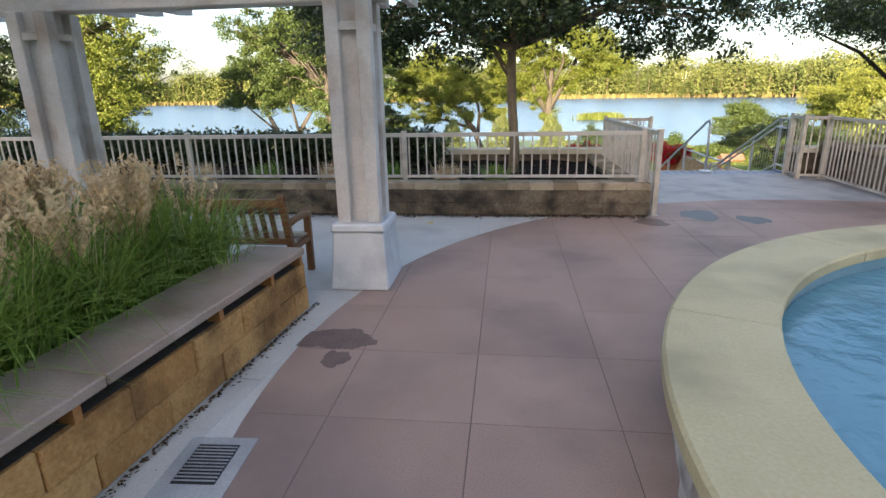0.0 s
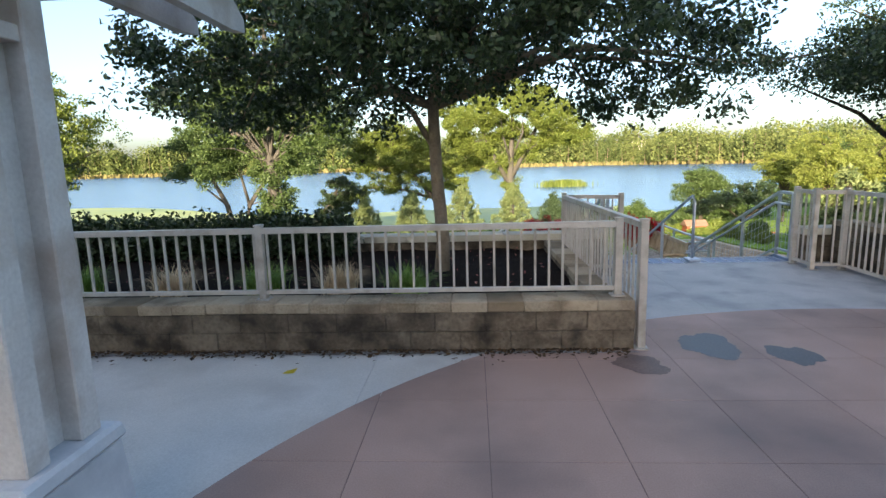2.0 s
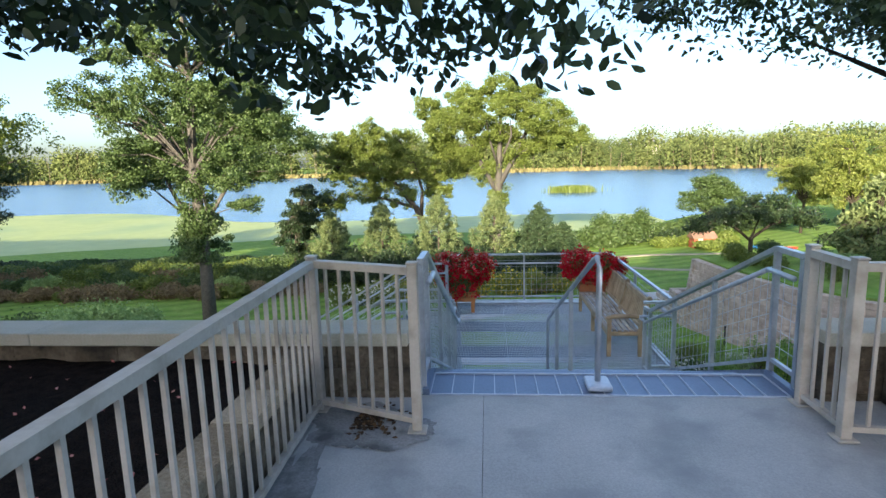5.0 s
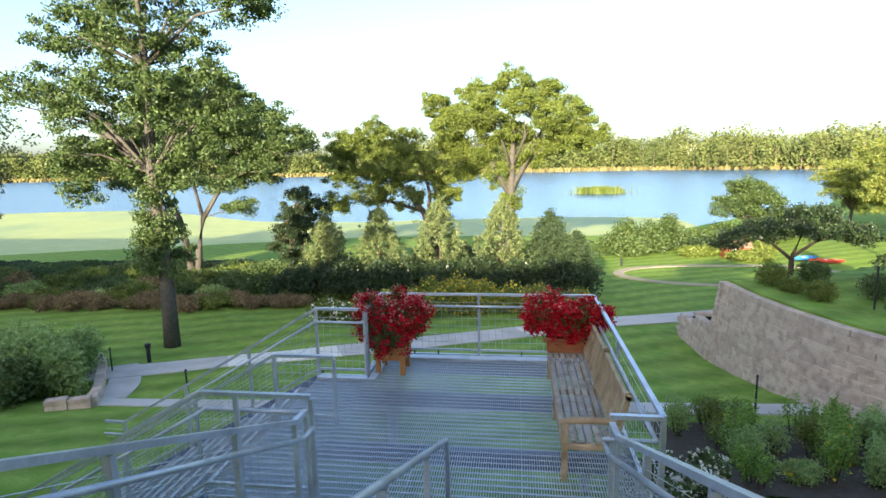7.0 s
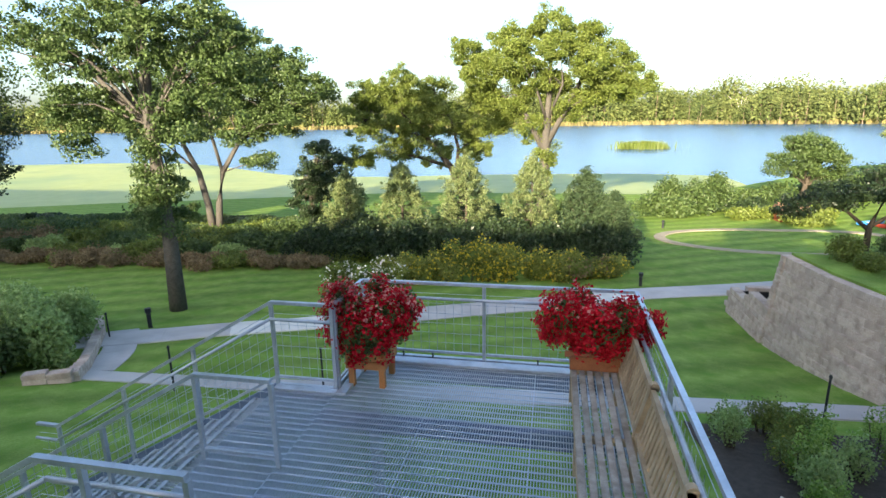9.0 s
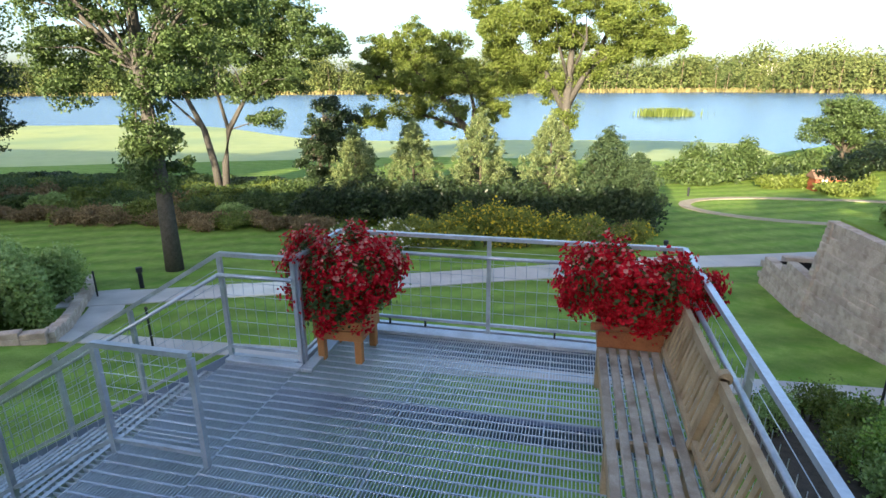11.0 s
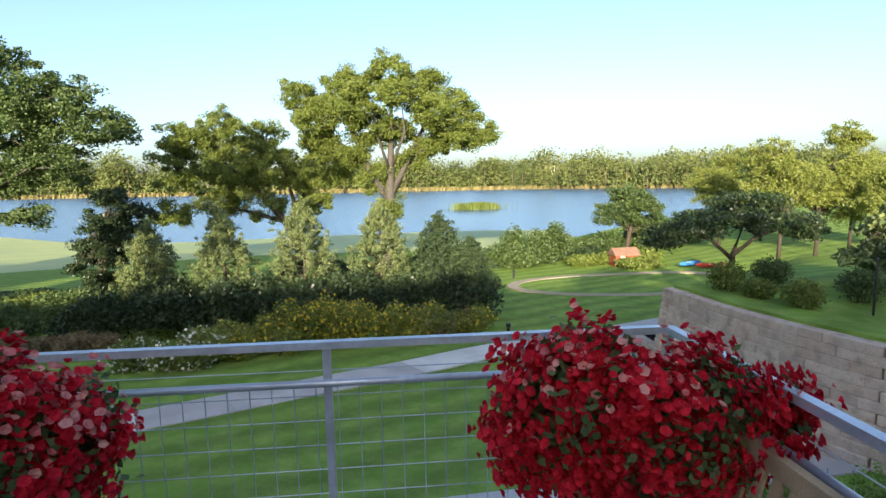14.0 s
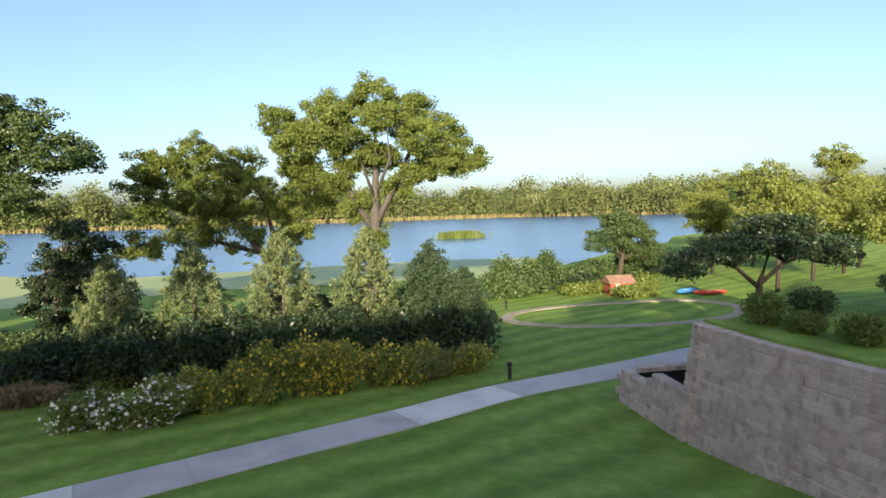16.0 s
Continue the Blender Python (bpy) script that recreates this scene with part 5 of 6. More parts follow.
twin_tree = tree("twin_stem_tree", "tree with two leaning stems near the lake", -19.2, 44.5, gz(-19.2, 44.5),
     None, [(-1.4, 0, 9.0, 2.4, 2.4, 1.3), (2.4, 0, 9.0, 2.4, 2.4, 1.3), (0.6, 0, 10.8, 2.7, 2.5, 1.3), (4.4, 0, 7.4, 1.7, 1.8, 0.9), (-2.9, 0, 6.8, 1.5, 1.6, 0.8), (2.4, 0, 6.6, 1.4, 1.5, 0.7), (3.6, 0, 10.2, 1.4, 1.4, 0.8), (-0.4, 0, 6.9, 1.3, 1.4, 0.7), (3.0, 0, 5.0, 1.0, 1.0, 0.6), (4.2, 0, 10.6, 2.0, 1.9, 1.1), (6.0, 0, 9.2, 1.4, 1.5, 1.0), (1.6, 0, 12.3, 2.2, 2.0, 0.9)],
     92000, 0.084, M_LEAF, M_BARKG, 44, 640, 0.48, stems=[[(0, 0, -0.1, 0.24), (-0.15, 0, 2, 0.19), (-0.5, 0, 4.2, 0.16), (-1.3, 0, 6.2, 0.11), (-1.6, 0, 9.5, 0.04)], [(0.3, 0, -0.1, 0.2), (0.5, 0, 2.2, 0.18), (0.9, 0, 4.2, 0.15), (2.1, 0, 6.2, 0.1), (3.0, 0, 9, 0.04)], [(0.9, 0, 4.2, 0.1), (0.5, 0, 6.5, 0.08), (0.6, 0, 10.4, 0.03)], [(2.1, 0, 6.2, 0.07), (4.2, 0, 7.4, 0.03)], [(-0.5, 0, 4.2, 0.09), (-2.8, 0, 6.6, 0.03)]])
twin_tree.scale = (1.32, 1.2, 1.08)
tree("big_oak", "large open-crowned oak standing by the lake", 3.6, 52, -6.4,
     None, [(-5.4, 0.3, 12.5, 1.4, 1.5, 1.38), (-4.4, -1.2, 11, 1.4, 1.5, 1.5), (-2.5, 0.8, 13.4, 1.73, 1.8, 1.5), (-2.2, -1.5, 12, 1.62, 1.6, 1.38), (0.4, 0, 14.1, 1.73, 1.8, 1.25), (0.8, -1.8, 12.6, 1.62, 1.5, 1.25), (3.2, 0.6, 13.2, 1.51, 1.7, 1.25), (3, -1.6, 11.6, 1.62, 1.5, 1.38), (5.2, 0, 11.7, 1.4, 1.6, 1.38), (6.6, 0, 10.1, 1.08, 1.2, 0.75), (5, -0.8, 9.9, 1.51, 1.4, 0.88), (-0.4, 0.5, 10.6, 2.16, 2.2, 1.5), (-4.3, 0.2, 9.5, 1.4, 1.5, 1), (-2.6, 0, 8.6, 1.19, 1.3, 0.88), (3.1, 0.3, 9.5, 1.4, 1.6, 0.88), (1.7, 0, 8.4, 1.08, 1.2, 0.75), (-3.5, 0, 7.5, 1.08, 1.1, 0.75), (-0.9, 0, 7.2, 0.97, 1, 1), (0.1, 0, 5.2, 0.86, 0.8, 1.5)],
     150000, 0.088, M_LEAFY, M_BARKG, 45, 760, 0.56, stems=[[(0, 0, -0.1, 0.5), (0, 0, 3.0, 0.42), (0.1, 0, 6.0, 0.34), (0.3, 0, 10.0, 0.18), (0.4, 0, 14.0, 0.05)], [(0, 0, 5.6, 0.24), (-1.4, 0.1, 8.2, 0.18), (-2.4, 0.5, 10.6, 0.13), (-2.8, 0.8, 13.2, 0.04)], [(0.1, 0, 5.9, 0.24), (1.4, 0, 8.4, 0.18), (2.6, 0.4, 10.8, 0.12), (3.4, 0.6, 13.0, 0.04)], [(-1.4, 0.1, 8.2, 0.12), (-3.6, 0, 10.0, 0.08), (-5.4, 0.2, 12.2, 0.03)], [(1.4, 0, 8.4, 0.12), (3.8, -0.3, 9.9, 0.08), (5.4, 0, 11.4, 0.03)], [(0.2, 0, 7.5, 0.12), (-0.6, -1.0, 10.0, 0.08), (-1.8, -1.4, 12.0, 0.03)], [(0.2, 0, 7.8, 0.12), (1.2, -1.1, 10.2, 0.08), (1.0, -1.7, 12.6, 0.03)], [(3.8, -0.3, 9.9, 0.06), (6.5, 0, 10.0, 0.02)], [(-1.4, 0.1, 8.2, 0.08), (-3.8, 0, 8.6, 0.04), (-4.6, 0.2, 9.6, 0.02)]])
tree("leaning_oak", "dark leaning oak at the water's edge", -3.4, 52, -6.4,
     None, [(-6.2, 0, 9.9, 1.92, 1.8, 1.32), (-3.8, 0.6, 10.3, 1.92, 1.8, 1.48), (-1.4, 0, 9.9, 1.56, 1.5, 1.32), (-6.5, -0.5, 7.8, 1.92, 1.8, 1.32), (-3.4, -0.6, 8.2, 2.16, 2, 1.48), (-0.3, -0.4, 8, 2.04, 1.8, 1.48), (1.6, 0, 7.5, 1.44, 1.4, 1.15), (-7.3, 0, 5.2, 1.44, 1.4, 0.82), (-4.5, 0.3, 5.8, 1.8, 1.6, 1.15), (-1.4, 0.2, 5.4, 1.68, 1.5, 0.99), (2, 0, 5.8, 1.32, 1.3, 0.82), (-2.6, 0, 6.9, 1.56, 1.5, 0.99)],
     84000, 0.09, M_LEAFY, M_BARK, 46, 520, 0.5, stems=[[(1.2, 0, -0.1, 0.36), (0.8, 0, 2.4, 0.3), (0.0, 0, 4.4, 0.25), (-1.8, 0, 6.6, 0.16), (-4.0, 0.2, 8.6, 0.09), (-6.0, 0, 9.8, 0.03)], [(0.4, 0, 3.6, 0.2), (0.6, 0, 5.8, 0.14), (0.1, -0.2, 8.0, 0.08), (-1.0, 0, 9.8, 0.03)], [(0.0, 0, 4.4, 0.16), (-2.6, 0, 5.2, 0.11), (-5.0, 0, 5.6, 0.07), (-7.2, 0, 5.3, 0.03)], [(0.6, 0, 5.4, 0.1), (1.9, 0, 7.0, 0.04)], [(-1.8, 0, 6.6, 0.1), (-4.4, -0.3, 7.4, 0.07), (-6.6, -0.4, 7.9, 0.03)]])
for i, (x, y, h, r, m) in enumerate(((-26.5, 31.5, 13.5, 5.0, M_LEAFY), (-34, 29, 13, 5, M_LEAFD), (-31, 37, 11, 4.5, M_LEAFD), (-40, 33, 14, 5, M_LEAF))):
    rr = random.Random(50 + i)
    tree("bank_tree", "broad leafy tree on the bank by the lake", x, y, gz(x, y), [(0, 0, -0.1, 0.32), (0.1, 0, h * 0.35, 0.26), (0, 0, h * 0.8, 0.08)],
         [(rr.uniform(-1, 1) * r * 0.55, rr.uniform(-1, 1) * r * 0.4, h * rr.uniform(0.35, 0.85), r * rr.uniform(0.38, 0.55), r * 0.5, r * rr.uniform(0.28, 0.42)) for _ in range(10)], 36000, 0.10, m, M_BARK, 55 + i, 600, 0.55)
tree("slim_tree", "young columnar tree with dark leaves behind the flower bed", -10.4, 43.5, -6.08,
     [(-0.9, 0, -0.1, 0.12), (-0.8, 0, 2, 0.1), (-0.3, 0, 4.5, 0.07), (0.3, 0, 6.6, 0.02)],
     [(0.5, 0, 6.0, 1.0, 1.0, 0.8), (1.2, 0.2, 5.3, 1.0, 1.0, 0.7), (-0.5, 0, 5.0, 1.1, 1.0, 0.9), (0.4, -0.2, 4.4, 1.0, 1.0, 0.8), (-1.0, 0.2, 3.7, 1.0, 0.9, 0.8), (0.0, 0, 3.2, 1.0, 0.9, 0.7), (-1.3, 0, 2.5, 1.0, 0.9, 0.7), (-0.5, -0.1, 1.8, 0.9, 0.8, 0.6)], 22000, 0.085, M_LEAFD, M_BARK, 47, 150, 0.42)
tree("umbrella_tree", "low spreading tree with layered dark foliage on the upper lawn", 14.5, 30.6, gz(14.5, 30.6),
     None, [(0, 0, 2.0, 1.9, 2.0, 0.35), (-1.7, 0, 1.65, 1.1, 1.3, 0.22), (1.6, 0, 1.8, 1.2, 1.3, 0.28), (0.4, 0, 2.55, 1.2, 1.3, 0.22), (2.5, 0, 1.5, 0.7, 0.9, 0.2), (-2.4, 0, 1.3, 0.6, 0.8, 0.16)],
     16000, 0.06, M_LEAFD, M_BARK, 48, 300, 0.27, droop=0.0, stems=[[(0, 0, -0.1, 0.11), (0, 0, 0.8, 0.09), (0.3, 0, 1.7, 0.05)], [(0, 0, 0.7, 0.07), (-0.7, 0, 1.3, 0.05), (-1.4, 0, 1.7, 0.025)], [(0, 0, 0.8, 0.07), (0.8, 0, 1.4, 0.05), (1.4, 0, 1.8, 0.025)]])
tree("willow", "rounded grey-green willow near the shore", 25.5, 63, gz(25.5, 63),
     [(0, 0, -0.1, 0.25), (0.3, 0, 2, 0.2), (0.8, 0, 4, 0.1)], [(-0.6, 0, 4.2, 2.4, 2.2, 1.7), (1.6, 0, 3.6, 2.2, 2, 1.6), (0.3, 0, 5.3, 1.8, 1.8, 1.2), (3.0, 0, 2.6, 1.5, 1.4, 1.3)], 26000, 0.11, M_LEAF, M_BARK, 49, 300, 0.6, droop=0.5)
# M_LEAFL replaces M_LEAFY here: sunlight put into the leaf colour
for i, (x, y, h, r, m) in enumerate(((31.6, 51, 9.6, 3.4, M_LEAFY), (43.5, 58, 11.6, 2.8, M_LEAFY), (37, 54, 8.0, 3.4, M_LEAFY), (41, 66, 9.0, 4.0, M_LEAF), (48, 61, 8.6, 4.0, M_LEAFY), (34, 62, 7.4, 3.4, M_LEAFY), (55, 85, 10, 5, M_LEAFY), (46, 75, 9, 4.4, M_LEAFY), (39, 49, 7.2, 3.0, M_LEAFY), (53, 66, 9, 4, M_LEAFY), (46, 51, 7.6, 3.2, M_LEAFY))):
    rr = random.Random(60 + i)
    tree("lakeside_tree", "leafy green tree on the rising bank", x, y, gz(x, y), [(0, 0, -0.1, 0.15), (0.1, 0, h * 0.4, 0.12), (0, 0, h * 0.8, 0.05)],
         [(rr.uniform(-1, 1) * r * 0.5, rr.uniform(-1, 1) * r * 0.3, h * rr.uniform(0.45, 0.9), r * rr.uniform(0.4, 0.6), r * 0.55, r * rr.uniform(0.3, 0.5)) for _ in range(7)], 24000, 0.10, M_LEAFL if m is M_LEAFY else m, M_BARK, 70 + i, 300, 0.5)
for i, (x, y, h) in enumerate(((17.6, 27.5, 3.4), (19.5, 26, 4.0), (21.5, 29, 4.2))):
    rr = random.Random(90 + i)
    tree("spruce", "dark spreading evergreen on the upper lawn", x, y, gz(x, y), [(0, 0, -0.1, 0.12), (0, 0, h * 0.5, 0.08), (0, 0, h, 0.02)],
         [(rr.uniform(-0.3, 0.3), rr.uniform(-0.3, 0.3), h * (0.2 + 0.13 * k), 1.7 - 0.24 * k, 1.7 - 0.24 * k, 0.35) for k in range(6)], 6000, 0.1, M_PINE, M_BARK, 95 + i, 110, 0.4, 2.6)


def pine(x, y, h, seed, needle, label):
    """A young pine: upswept whorls whose twigs end in bottle-brush tufts."""
    rng = np.random.default_rng(seed)
    t = thing("young_pine", label, "tree", x, y, gz(x, y), group="row of young pines")
    part("trunk", tube(B(), [(0, 0, -0.1), (0.03, 0, h * 0.5), (0, 0, h)], [0.1, 0.07, 0.015], 7), M_BARK, t, smooth=True)
    bm, pts = B(), []
    for k in range(11):
        f = k / 10
        zz = h * (0.1 + 0.8 * f)
        r = h * 0.36 * (1 - f) ** 0.75 + 0.1
        for j in range(8):
            a = 2.4 * k + j * 0.785 + rng.normal() * 0.2
            rr = r * (0.7 + 0.45 * rng.random())
            e = Vector((rr * math.cos(a), rr * math.sin(a), zz + 0.4 * rr + 0.12))
            m = Vector((0.55 * rr * math.cos(a), 0.55 * rr * math.sin(a), zz + 0.1 * rr))
            tube(bm, [(0, 0, zz), m, e], [0.02, 0.014, 0.006], 4, False)
            tips = [(m, 0.13), (m.lerp(e, 0.6), 0.15), (e, 0.16), (e + Vector((0, 0, 0.2)), 0.1)]
            tips += [(m.lerp(e, rng.random()) + Vector(rng.normal(size=3)) * 0.2, 0.13) for _ in range(3)]
            for p, s in tips:
                d = rng.normal(size=(24, 3)) * s * 0.6
                d[:, 2] = np.abs(d[:, 2]) * 1.1 - 0.03
                pts.append(np.array(p) + d)
    for z in np.linspace(0.88, 1.03, 5):
        pts.append(np.array((0, 0, h * z)) + rng.normal(size=(18, 3)) * 0.07)
    part("branching", bm, M_BARK, t)
    leaf_mesh("needles", np.concatenate(pts), 0.05, needle, t, long=3.4, droop=-0.7, rng=rng)


for i, (x, y, h) in enumerate(((-7.9, 41.5, 4.7), (-4.4, 41.5, 5.2), (-0.55, 41.5, 5.7), (3.2, 41.5, 5.6))):
    pine(x, y, h, 110 + i, M_PINE, "young pine with sunlit upright whorled tips")
# these two take the darker needles in place of falling shade
pine(6.1, 41.2, 4.8, 116, M_PINE_SHADE, "dense young pine coloured dark as in shade at the row's end")
pine(7.6, 40.4, 3.6, 117, M_PINE_SHADE, "low pine coloured dark as in shade at the row's end")


# ---- shrubs ----
def lobes_row(rng, x0, x1, y0, y1, h, n, r):
    return [(rng.uniform(x0, x1), rng.uniform(y0, y1), h * rng.uniform(0.35, 0.6), r * rng.uniform(0.7, 1.3), r * rng.uniform(0.6, 1.1), h * rng.uniform(0.35, 0.55)) for _ in range(n)]


# shrubs under the pines; their dark leaf colour also carries the shade there
for i, (x0, x1, y, h) in enumerate(((-9.5, -6.5, 37.6, 1.9), (-6.5, -3.0, 37.6, 2.1), (-3.0, 0.5, 38.2, 2.2), (0.5, 4.0, 38.6, 2.2), (4.0, 7.9, 39.0, 2.3), (-9.0, -3.0, 39.6, 2.3), (-3.0, 3.0, 40.0, 2.3))):
    rr = random.Random(120 + i)
    bush("dark_shrub", "dense green shrubs coloured dark like the shade under the pines", x0, y, gz(x0, y), [(rr.uniform(0, x1 - x0), rr.uniform(-0.5, 0.8), h * rr.uniform(0.2, 0.72), rr.uniform(0.5, 1.1), rr.uniform(0.6, 1.0), h * rr.uniform(0.22, 0.5)) for _ in range(12)], 11000, 0.10, M_LEAFD, 130 + i)
for i, (x, y, w, h, fl, nf) in enumerate(((-3.9, 33.2, 1.2, 1.0, M_WHITE, 260), (-2.3, 33.7, 1.3, 1.15, M_WHITE, 160), (-0.9, 34.2, 1.3, 1.4, M_YEL, 120), (0.8, 34.6, 1.5, 1.9, M_YEL, 380), (2.7, 35.0, 1.5, 1.9, M_YEL, 420), (4.4, 35.5, 1.2, 1.4, M_YEL, 160), (5.6, 36.0, 1.2, 1.1, M_RUST, 380), (6.9, 36.7, 1.1, 1.0, M_YEL, 140))):
    rr = random.Random(140 + i)
    bush("flowering_shrub", "flowering shrub in the long lawn bed", x, y, gz(x, y), lobes_row(rr, -w, w, -0.5, 0.5, h, 7, 0.6), 7000, 0.07, M_LEAFL if i % 3 else M_LEAFY, 150 + i, fl, nf * 2, 0.11)
# loose green shrubs nearer the terrace, above the tan strip
for i in range(8):
    rr = random.Random(760 + i)
    x, y = -27 + i * 1.9 + rr.uniform(-0.5, 0.5), 36.6 + rr.uniform(-0.5, 0.5)
    bush("strip_shrub", "loose pale green shrub in the lakeside strip", x, y, gz(x, y), lobes_row(rr, -1.0, 1.0, -0.6, 0.6, rr.uniform(0.9, 1.7), 8, 0.55), 4200, 0.085, (M_LEAF, M_LEAFB, M_LEAFY)[i % 3], 770 + i)
# planting strip towards the lake
for i in range(11):
    rr = random.Random(160 + i)
    x, y = -26 + i * 1.75 + rr.uniform(-0.5, 0.5), 34.6 + 0.12 * i + rr.uniform(-0.5, 0.5)
    bush("tan_perennial", "low mass of fading tan perennials at the lawn's edge", x, y, gz(x, y), lobes_row(rr, -1.1, 1.1, -0.7, 0.9, rr.uniform(0.6, 1.0), 8, 0.6), 4200, 0.075, (M_RUST, M_RUST, M_LEAFY)[i % 3], 170 + i)
for i in range(11):
    rr = random.Random(560 + i)
    x, y = -31 + i * 2.4 + rr.uniform(-0.6, 0.6), 39.5 + rr.uniform(-1.2, 1.2)
    bush("meadow_shrub", "loose mixed shrubs along the lakeside bed", x, y, gz(x, y), lobes_row(rr, -1.6, 1.6, -1, 1, rr.uniform(0.8, 1.4), 8, 0.8), 5000, 0.09, (M_LEAF, M_RUST, M_LEAFY, M_LEAF)[i % 4], 570 + i)
for i in range(11):
    rr = random.Random(600 + i)
    x, y = -38 + i * 3.1 + rr.uniform(-0.6, 0.6), 45.5 + rr.uniform(-1.2, 1.2)
    bush("bank_shrub", "dense green brush on the bank", x, y, gz(x, y), lobes_row(rr, -2.1, 2.1, -1, 1, rr.uniform(0.7, 1.05), 9, 1.0), 5600, 0.105, (M_LEAF, M_LEAFY)[i % 2], 610 + i)
for i in range(24):
    x = -45 + i * 3.4
    if 9 < x < 11:
        continue
    rr = random.Random(190 + i)
    y = 50.5 + max(0, x) * 0.55 + rr.uniform(-0.5, 0.8)
    bush("shore_shrub", "green brush along the lake shore", x, y, gz(x, y), lobes_row(rr, -2.2, 2.2, -0.8, 0.8, rr.uniform(1.4, 2.4) * (0.3 if x < -3 else 1.0), 7, 1.1), 3600, 0.16, (M_LEAF, M_LEAFD, M_LEAF)[i % 3], 200 + i)
for i, (x, y, r, h) in enumerate(((13.6, 59.5, 1.5, 3.2), (17.4, 61, 1.8, 3.0), (18.6, 62.5, 0.8, 3.8), (20.5, 57.3, 1.2, 1.0), (22.5, 53.8, 1.6, 0.8), (19.2, 57, 1.2, 1.0), (24.6, 56.5, 1.0, 1.2))):
    rr = random.Random(230 + i)
    bush("round_shrub", "rounded shrub near the shed", x, y, gz(x, y), lobes_row(rr, -r * 0.6, r * 0.6, -0.5, 0.5, h, 6, r * 0.7), 3200, 0.13, M_LEAFY if h < 1.5 else M_LEAF, 240 + i)
# clipped shrubs above the tall wall
for i, (x, y, r, h) in enumerate(((12.7, 28.1, 0.5, 0.8), (14.1, 28.3, 0.55, 0.85), (13.2, 26.0, 0.45, 0.65), (14.9, 26.3, 0.5, 0.8), (14.4, 24.3, 0.45, 0.65), (16.8, 26.0, 0.5, 0.8), (16.4, 23.4, 0.5, 0.7), (18.6, 25.0, 0.5, 0.8), (12.9, 27.1, 0.4, 0.5))):
    bush("clipped_shrub", "rounded clipped green shrub above the retaining wall", x, y, gz(x, y), [(0, 0, h * 0.5, r, r, h * 0.5), (0.1, 0.1, h * 0.55, r * 0.8, r * 0.9, h * 0.45)], 3000, 0.045, (M_LEAFY, M_LEAF)[i % 2], 250 + i)
edg = thing("wall_edging", "low pinkish block edging round the shrub bed", "edging", -7.0, 21.1, gz(-7.0, 21.1), kind="structure")
line = [(-7.9, 20.5), (-7.0, 21.0), (-7.7, 22.0), (-8.4, 22.9), (-9.2, 23.9), (-10.0, 24.9), (-11.0, 25.9)]
for (ax, ay), (bx, by) in zip(line, line[1:]):
    n = max(1, round(math.hypot(bx - ax, by - ay) / 0.42))
    for k in range(n):
        for row in range(2):
            f = (k + 0.5) / n
            px, py = ax + (bx - ax) * f, ay + (by - ay) * f
            half = 0.5 * math.hypot(bx - ax, by - ay) / n - 0.004
            blk = part("block", box(B(), -half, half, -0.13, 0.13, row * 0.15, row * 0.15 + 0.147, 0.012), M_RETAIN, edg)
            blk.matrix_basis = pose(px + 7.0, py - 21.1, gz(px, py) - gz(-7.0, 21.1), 0, 0, math.degrees(math.atan2(by - ay, bx - ax)))
# shrubs by the spur path
for i, (x, y, r, h, m) in enumerate(((-8.9, 22.0, 0.7, 1.7, M_LEAFY), (-9.9, 22.4, 1.0, 2.0, M_LEAFY), (-11.0, 21.8, 1.1, 1.9, M_LEAFY), (-10.3, 24.0, 1.0, 1.7, M_LEAFY), (-12.0, 23.5, 1.1, 1.8, M_LEAFY), (-9.3, 20.9, 0.7, 1.2, M_LEAF), (-13.2, 22.4, 1.1, 1.7, M_LEAF))):
    rr = random.Random(270 + i)
    bush("path_shrub", "leafy yellow-green shrub beside the path", x, y, gz(x, y), lobes_row(rr, -0.5, 0.5, -0.4, 0.4, h, 6, r * 0.7), 6000, 0.065, M_LEAFB if i < 5 else m, 280 + i)
soil_patch("bed_soil", "dark planting soil beside the deck", 7.2, 14.6, 17.4, 21.9, 0.05, M_SOIL, 0.4, 0.03, 4, gz)
for i in range(64):
    rr = random.Random(300 + i)
    x, y = rr.uniform(7.7, 14.2), rr.uniform(17.8, 21.6)
    h = rr.uniform(0.4, 0.95)
    bush("bed_perennial", "small leafy perennial in the dark soil bed", x, y, gz(x, y) + 0.05, lobes_row(rr, -0.2, 0.2, -0.2, 0.2, h * (1.5 if i % 4 == 1 else 1), 6, 0.12 if i % 4 == 1 else 0.22), 1300, 0.032, (M_LEAFB, M_GRASS, M_LEAFB, M_LEAFY)[i % 4], 310 + i, M_YEL if i % 7 == 0 else None, 14, 0.07, "plant")
for i, (x, y) in enumerate(((6.0, 15.6), (6.15, 16.3), (6.5, 15.9), (6.1, 14.9), (6.8, 16.5))):
    bush("hydrangea", "white-flowered hydrangea beside the deck", x, y, gz(x, y), [(0, 0, 0.5, 0.42, 0.42, 0.45), (0.15, 0.1, 0.8, 0.28, 0.28, 0.25)], 1500, 0.07, M_LEAF, 340 + i, M_WHITE, 700, 0.05)
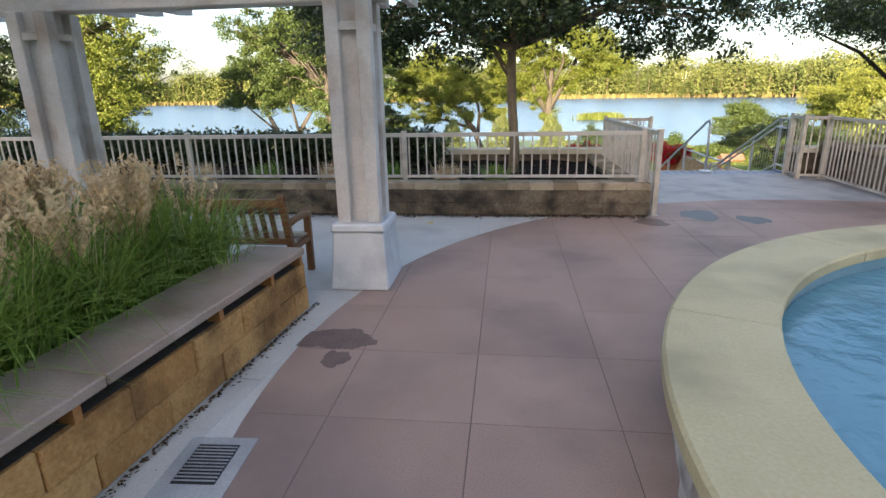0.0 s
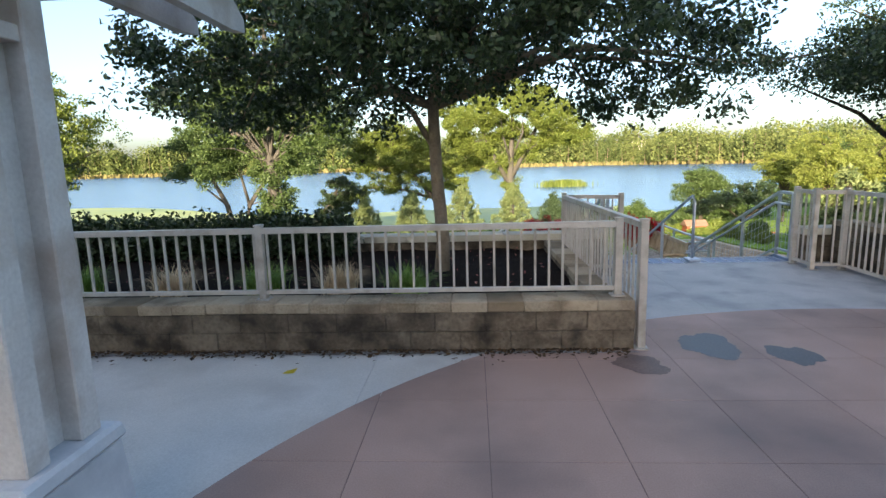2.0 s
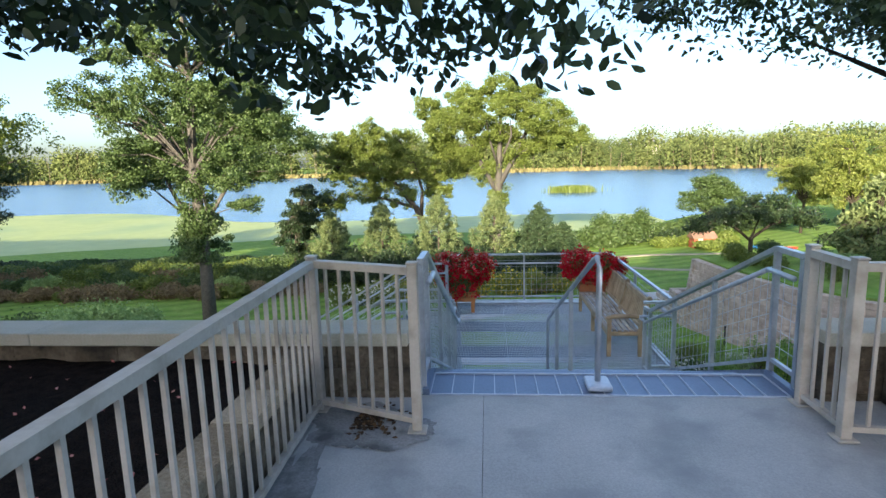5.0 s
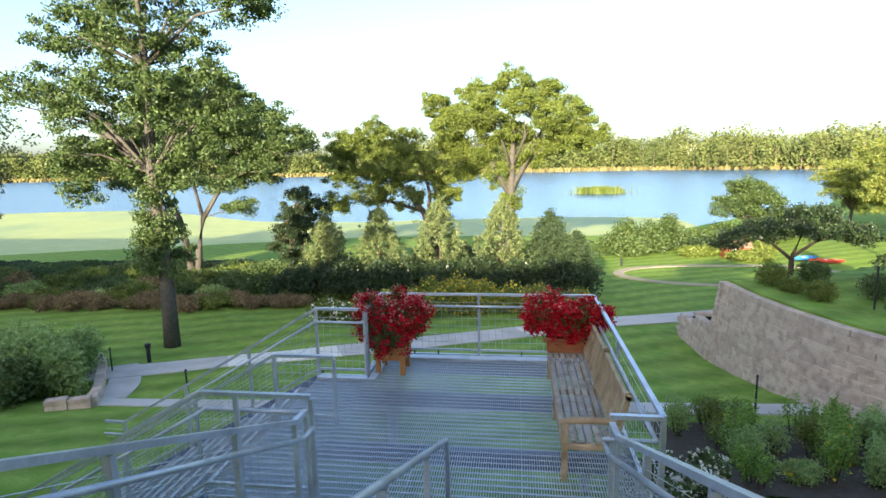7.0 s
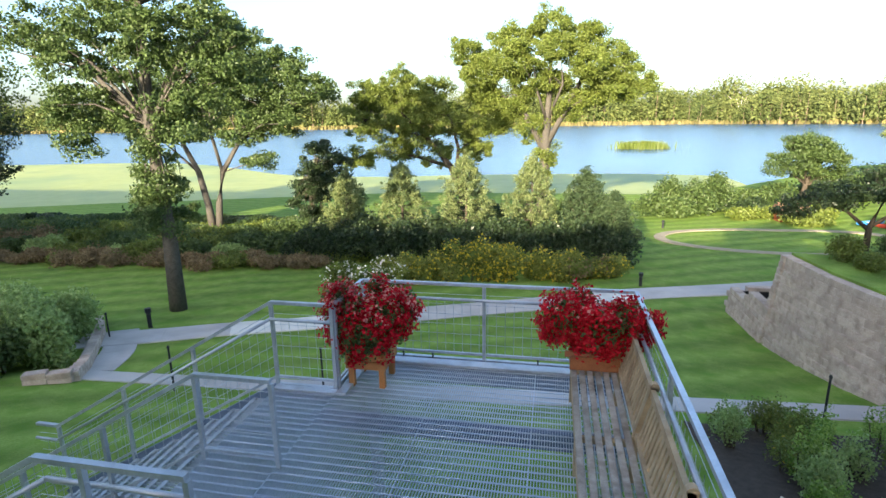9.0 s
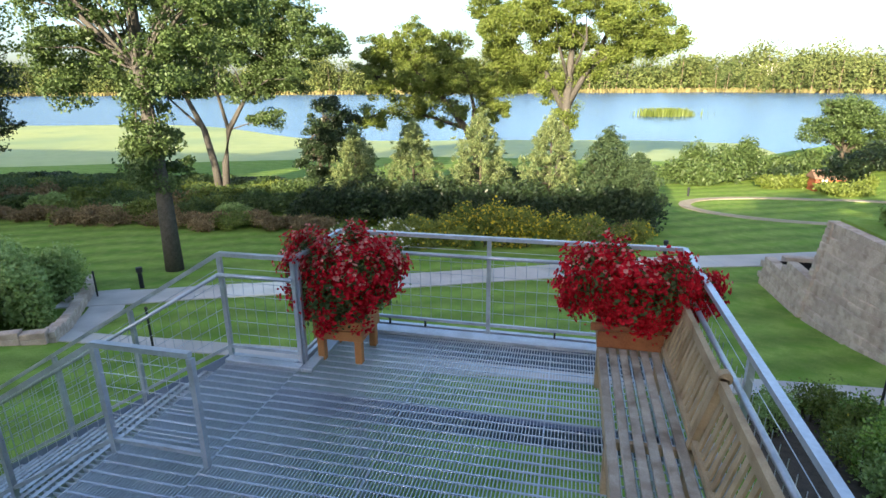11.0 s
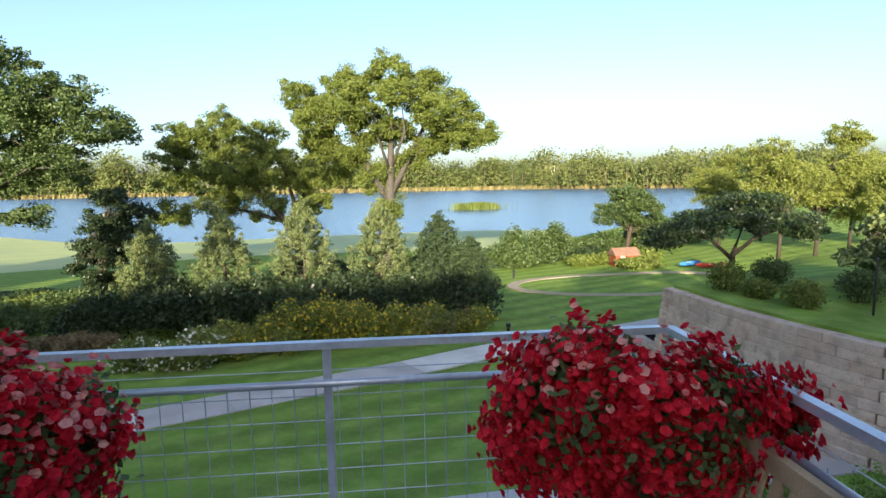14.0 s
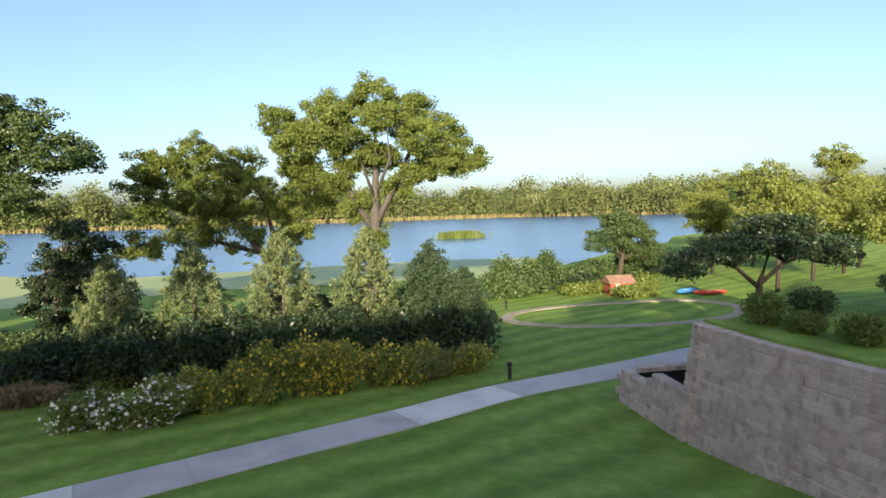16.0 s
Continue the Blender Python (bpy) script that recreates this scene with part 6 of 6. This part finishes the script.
# hedge and tufts in the terrace bed
rr = random.Random(5)
bush("hedge", "dense dark clipped hedge on the terrace's edge", -1.7, 8.95, 0.25, [(-0.6 * k - 0.1, 0.1 + 0.05 * rr.uniform(-1, 1), 0.36, 0.5, 0.42, 0.36) for k in range(15)], 34000, 0.042, M_LEAFD, 350, category="hedge")
for i, (x, y) in enumerate(((-1.1, 6.9), (-1.95, 7.0), (-2.9, 6.9), (-4.0, 7.0), (-5.0, 6.9), (-0.35, 6.75))):
    rng = np.random.default_rng(360 + i)
    t = thing("grass_tuft", "low tan and green grass tuft in dark mulch", "grass", x, y, 0.27, group="tufts in the mulch bed")
    b = np.c_[rng.normal(size=500) * 0.08, rng.normal(size=500) * 0.08, np.zeros(500)]
    blades("leaf_tuft", rng, b, 0.34, 0.007, 1.0, M_STRAW if i % 2 == 0 else M_GRASS, t)

# ---- lake margins and far shore ----
rng = np.random.default_rng(400)
vs, fs = [], []
NA = 60
for k in range(NA + 1):
    x = -130 + 158 * k / NA
    near = 50.0
    far = 100 + 8 * math.sin(x * 0.06) - 0.35 * max(0, x + 10) + 0.25 * max(0, -x - 40)
    vs += [(x, near, LAKE_Z + 0.02), (x, max(far, 58), LAKE_Z + 0.02)]
for k in range(NA):
    fs.append((2 * k, 2 * k + 2, 2 * k + 3, 2 * k + 1))
tagged(mesh_obj("duckweed", vs, fs, M_ALGAE), "bright green duckweed covering the lake's margin", "duckweed", kind="stuff")
isl = thing("reed_island", "small grassy island of reeds in the lake", "island", 26.5, 160, LAKE_Z)
n = 900
b = np.c_[rng.normal(size=n) * 2.6, rng.normal(size=n) * 1.4, np.zeros(n)]
blades("reeds", rng, b, 2.0, 0.25, 0.3, M_LEAFY, isl)


def far_wood(name, label, n, xr, yf, hr, material, seed, size=2.6, dens=46):
    """A belt of far trees, each a clump of leaf masses on a stem."""
    rng = np.random.default_rng(seed)
    pts, sz = [], []
    bm = B()
    for _ in range(n):
        x = rng.uniform(*xr)
        y = yf(x) + rng.uniform(0, 45)
        h = rng.uniform(*hr) * (0.85 + 0.55 * noise.noise(Vector((x * 0.021, 3, 0))) + 0.2 * noise.noise(Vector((x * 0.09, 7, 0))))
        zb = -6.8
        tube(bm, [(x, y, zb), (x + rng.normal() * 0.5, y, zb + h * 0.8)], [0.35, 0.12], 4, False)
        r = h * 0.3
        k = dens
        d = rng.normal(size=(k, 3))
        d /= np.linalg.norm(d, axis=1)[:, None]
        d *= (0.5 + 0.6 * rng.random(k))[:, None]
        k2 = k // 4
        d[:k2] *= np.array((1.5, 1.5, 0.55))
        up = np.where(np.arange(k) < k2, 0.22, 0.6)
        pts.append(np.c_[x + d[:, 0] * r, y + d[:, 1] * r, zb + h * up + d[:, 2] * h * 0.36])
        sz.append(np.full(k, size * (0.6 + 0.7 * rng.random())))
    t = thing(name, label, "woodland", (xr[0] + xr[1]) / 2, yf(0), -6.8, kind="stuff")
    t.location = (0, 0, 0)
    part("stem_mass", bm, M_BARKP, t)
    leaf_mesh("foliage", np.concatenate(pts), np.concatenate(sz), material, t, long=1.3, rng=rng)


far_wood("far_woods", "distant sunlit woods beyond the lake", 1000, (-900, 700), lambda x: 540 + 0.0 * x, (24, 44), M_FAR, 410, 1.9, 220)
far_wood("shore_woods", "sunlit woods on the curving far shore", 260, (110, 420), lambda x: 470 - (x - 110) * 0.95, (16, 27), M_FAR, 411, 1.4, 220)
n = 5200
b = np.c_[rng.uniform(-700, 330, n), 470 + rng.random(n) ** 2 * 40, np.full(n, -7.3)]
b[:, 1] -= np.maximum(0, b[:, 0] - 110) * 0.9
tagged(blades("reed_belt", rng, b, 3.2, 3.0, 0.3, M_REED), "tan reeds along the far shore", "reeds", kind="stuff")
dt = thing("dead_tree", "bare bleached dead tree on the far shore", "tree", 143, 476, -7)
bm = B()
tube(bm, [(0, 0, 0), (0.5, 0, 9), (1, 0, 20)], [0.9, 0.6, 0.15], 6)
for a, l in ((-1, 9), (1, 10), (-0.5, 7), (0.7, 6)):
    tube(bm, [(0.4, 0, 7 + abs(a) * 3), (a * l * 0.6, 0, 13 + l * 0.4), (a * l, 0, 16 + l * 0.5)], [0.45, 0.3, 0.08], 5)
part("trunk", bm, M_DEAD, dt)
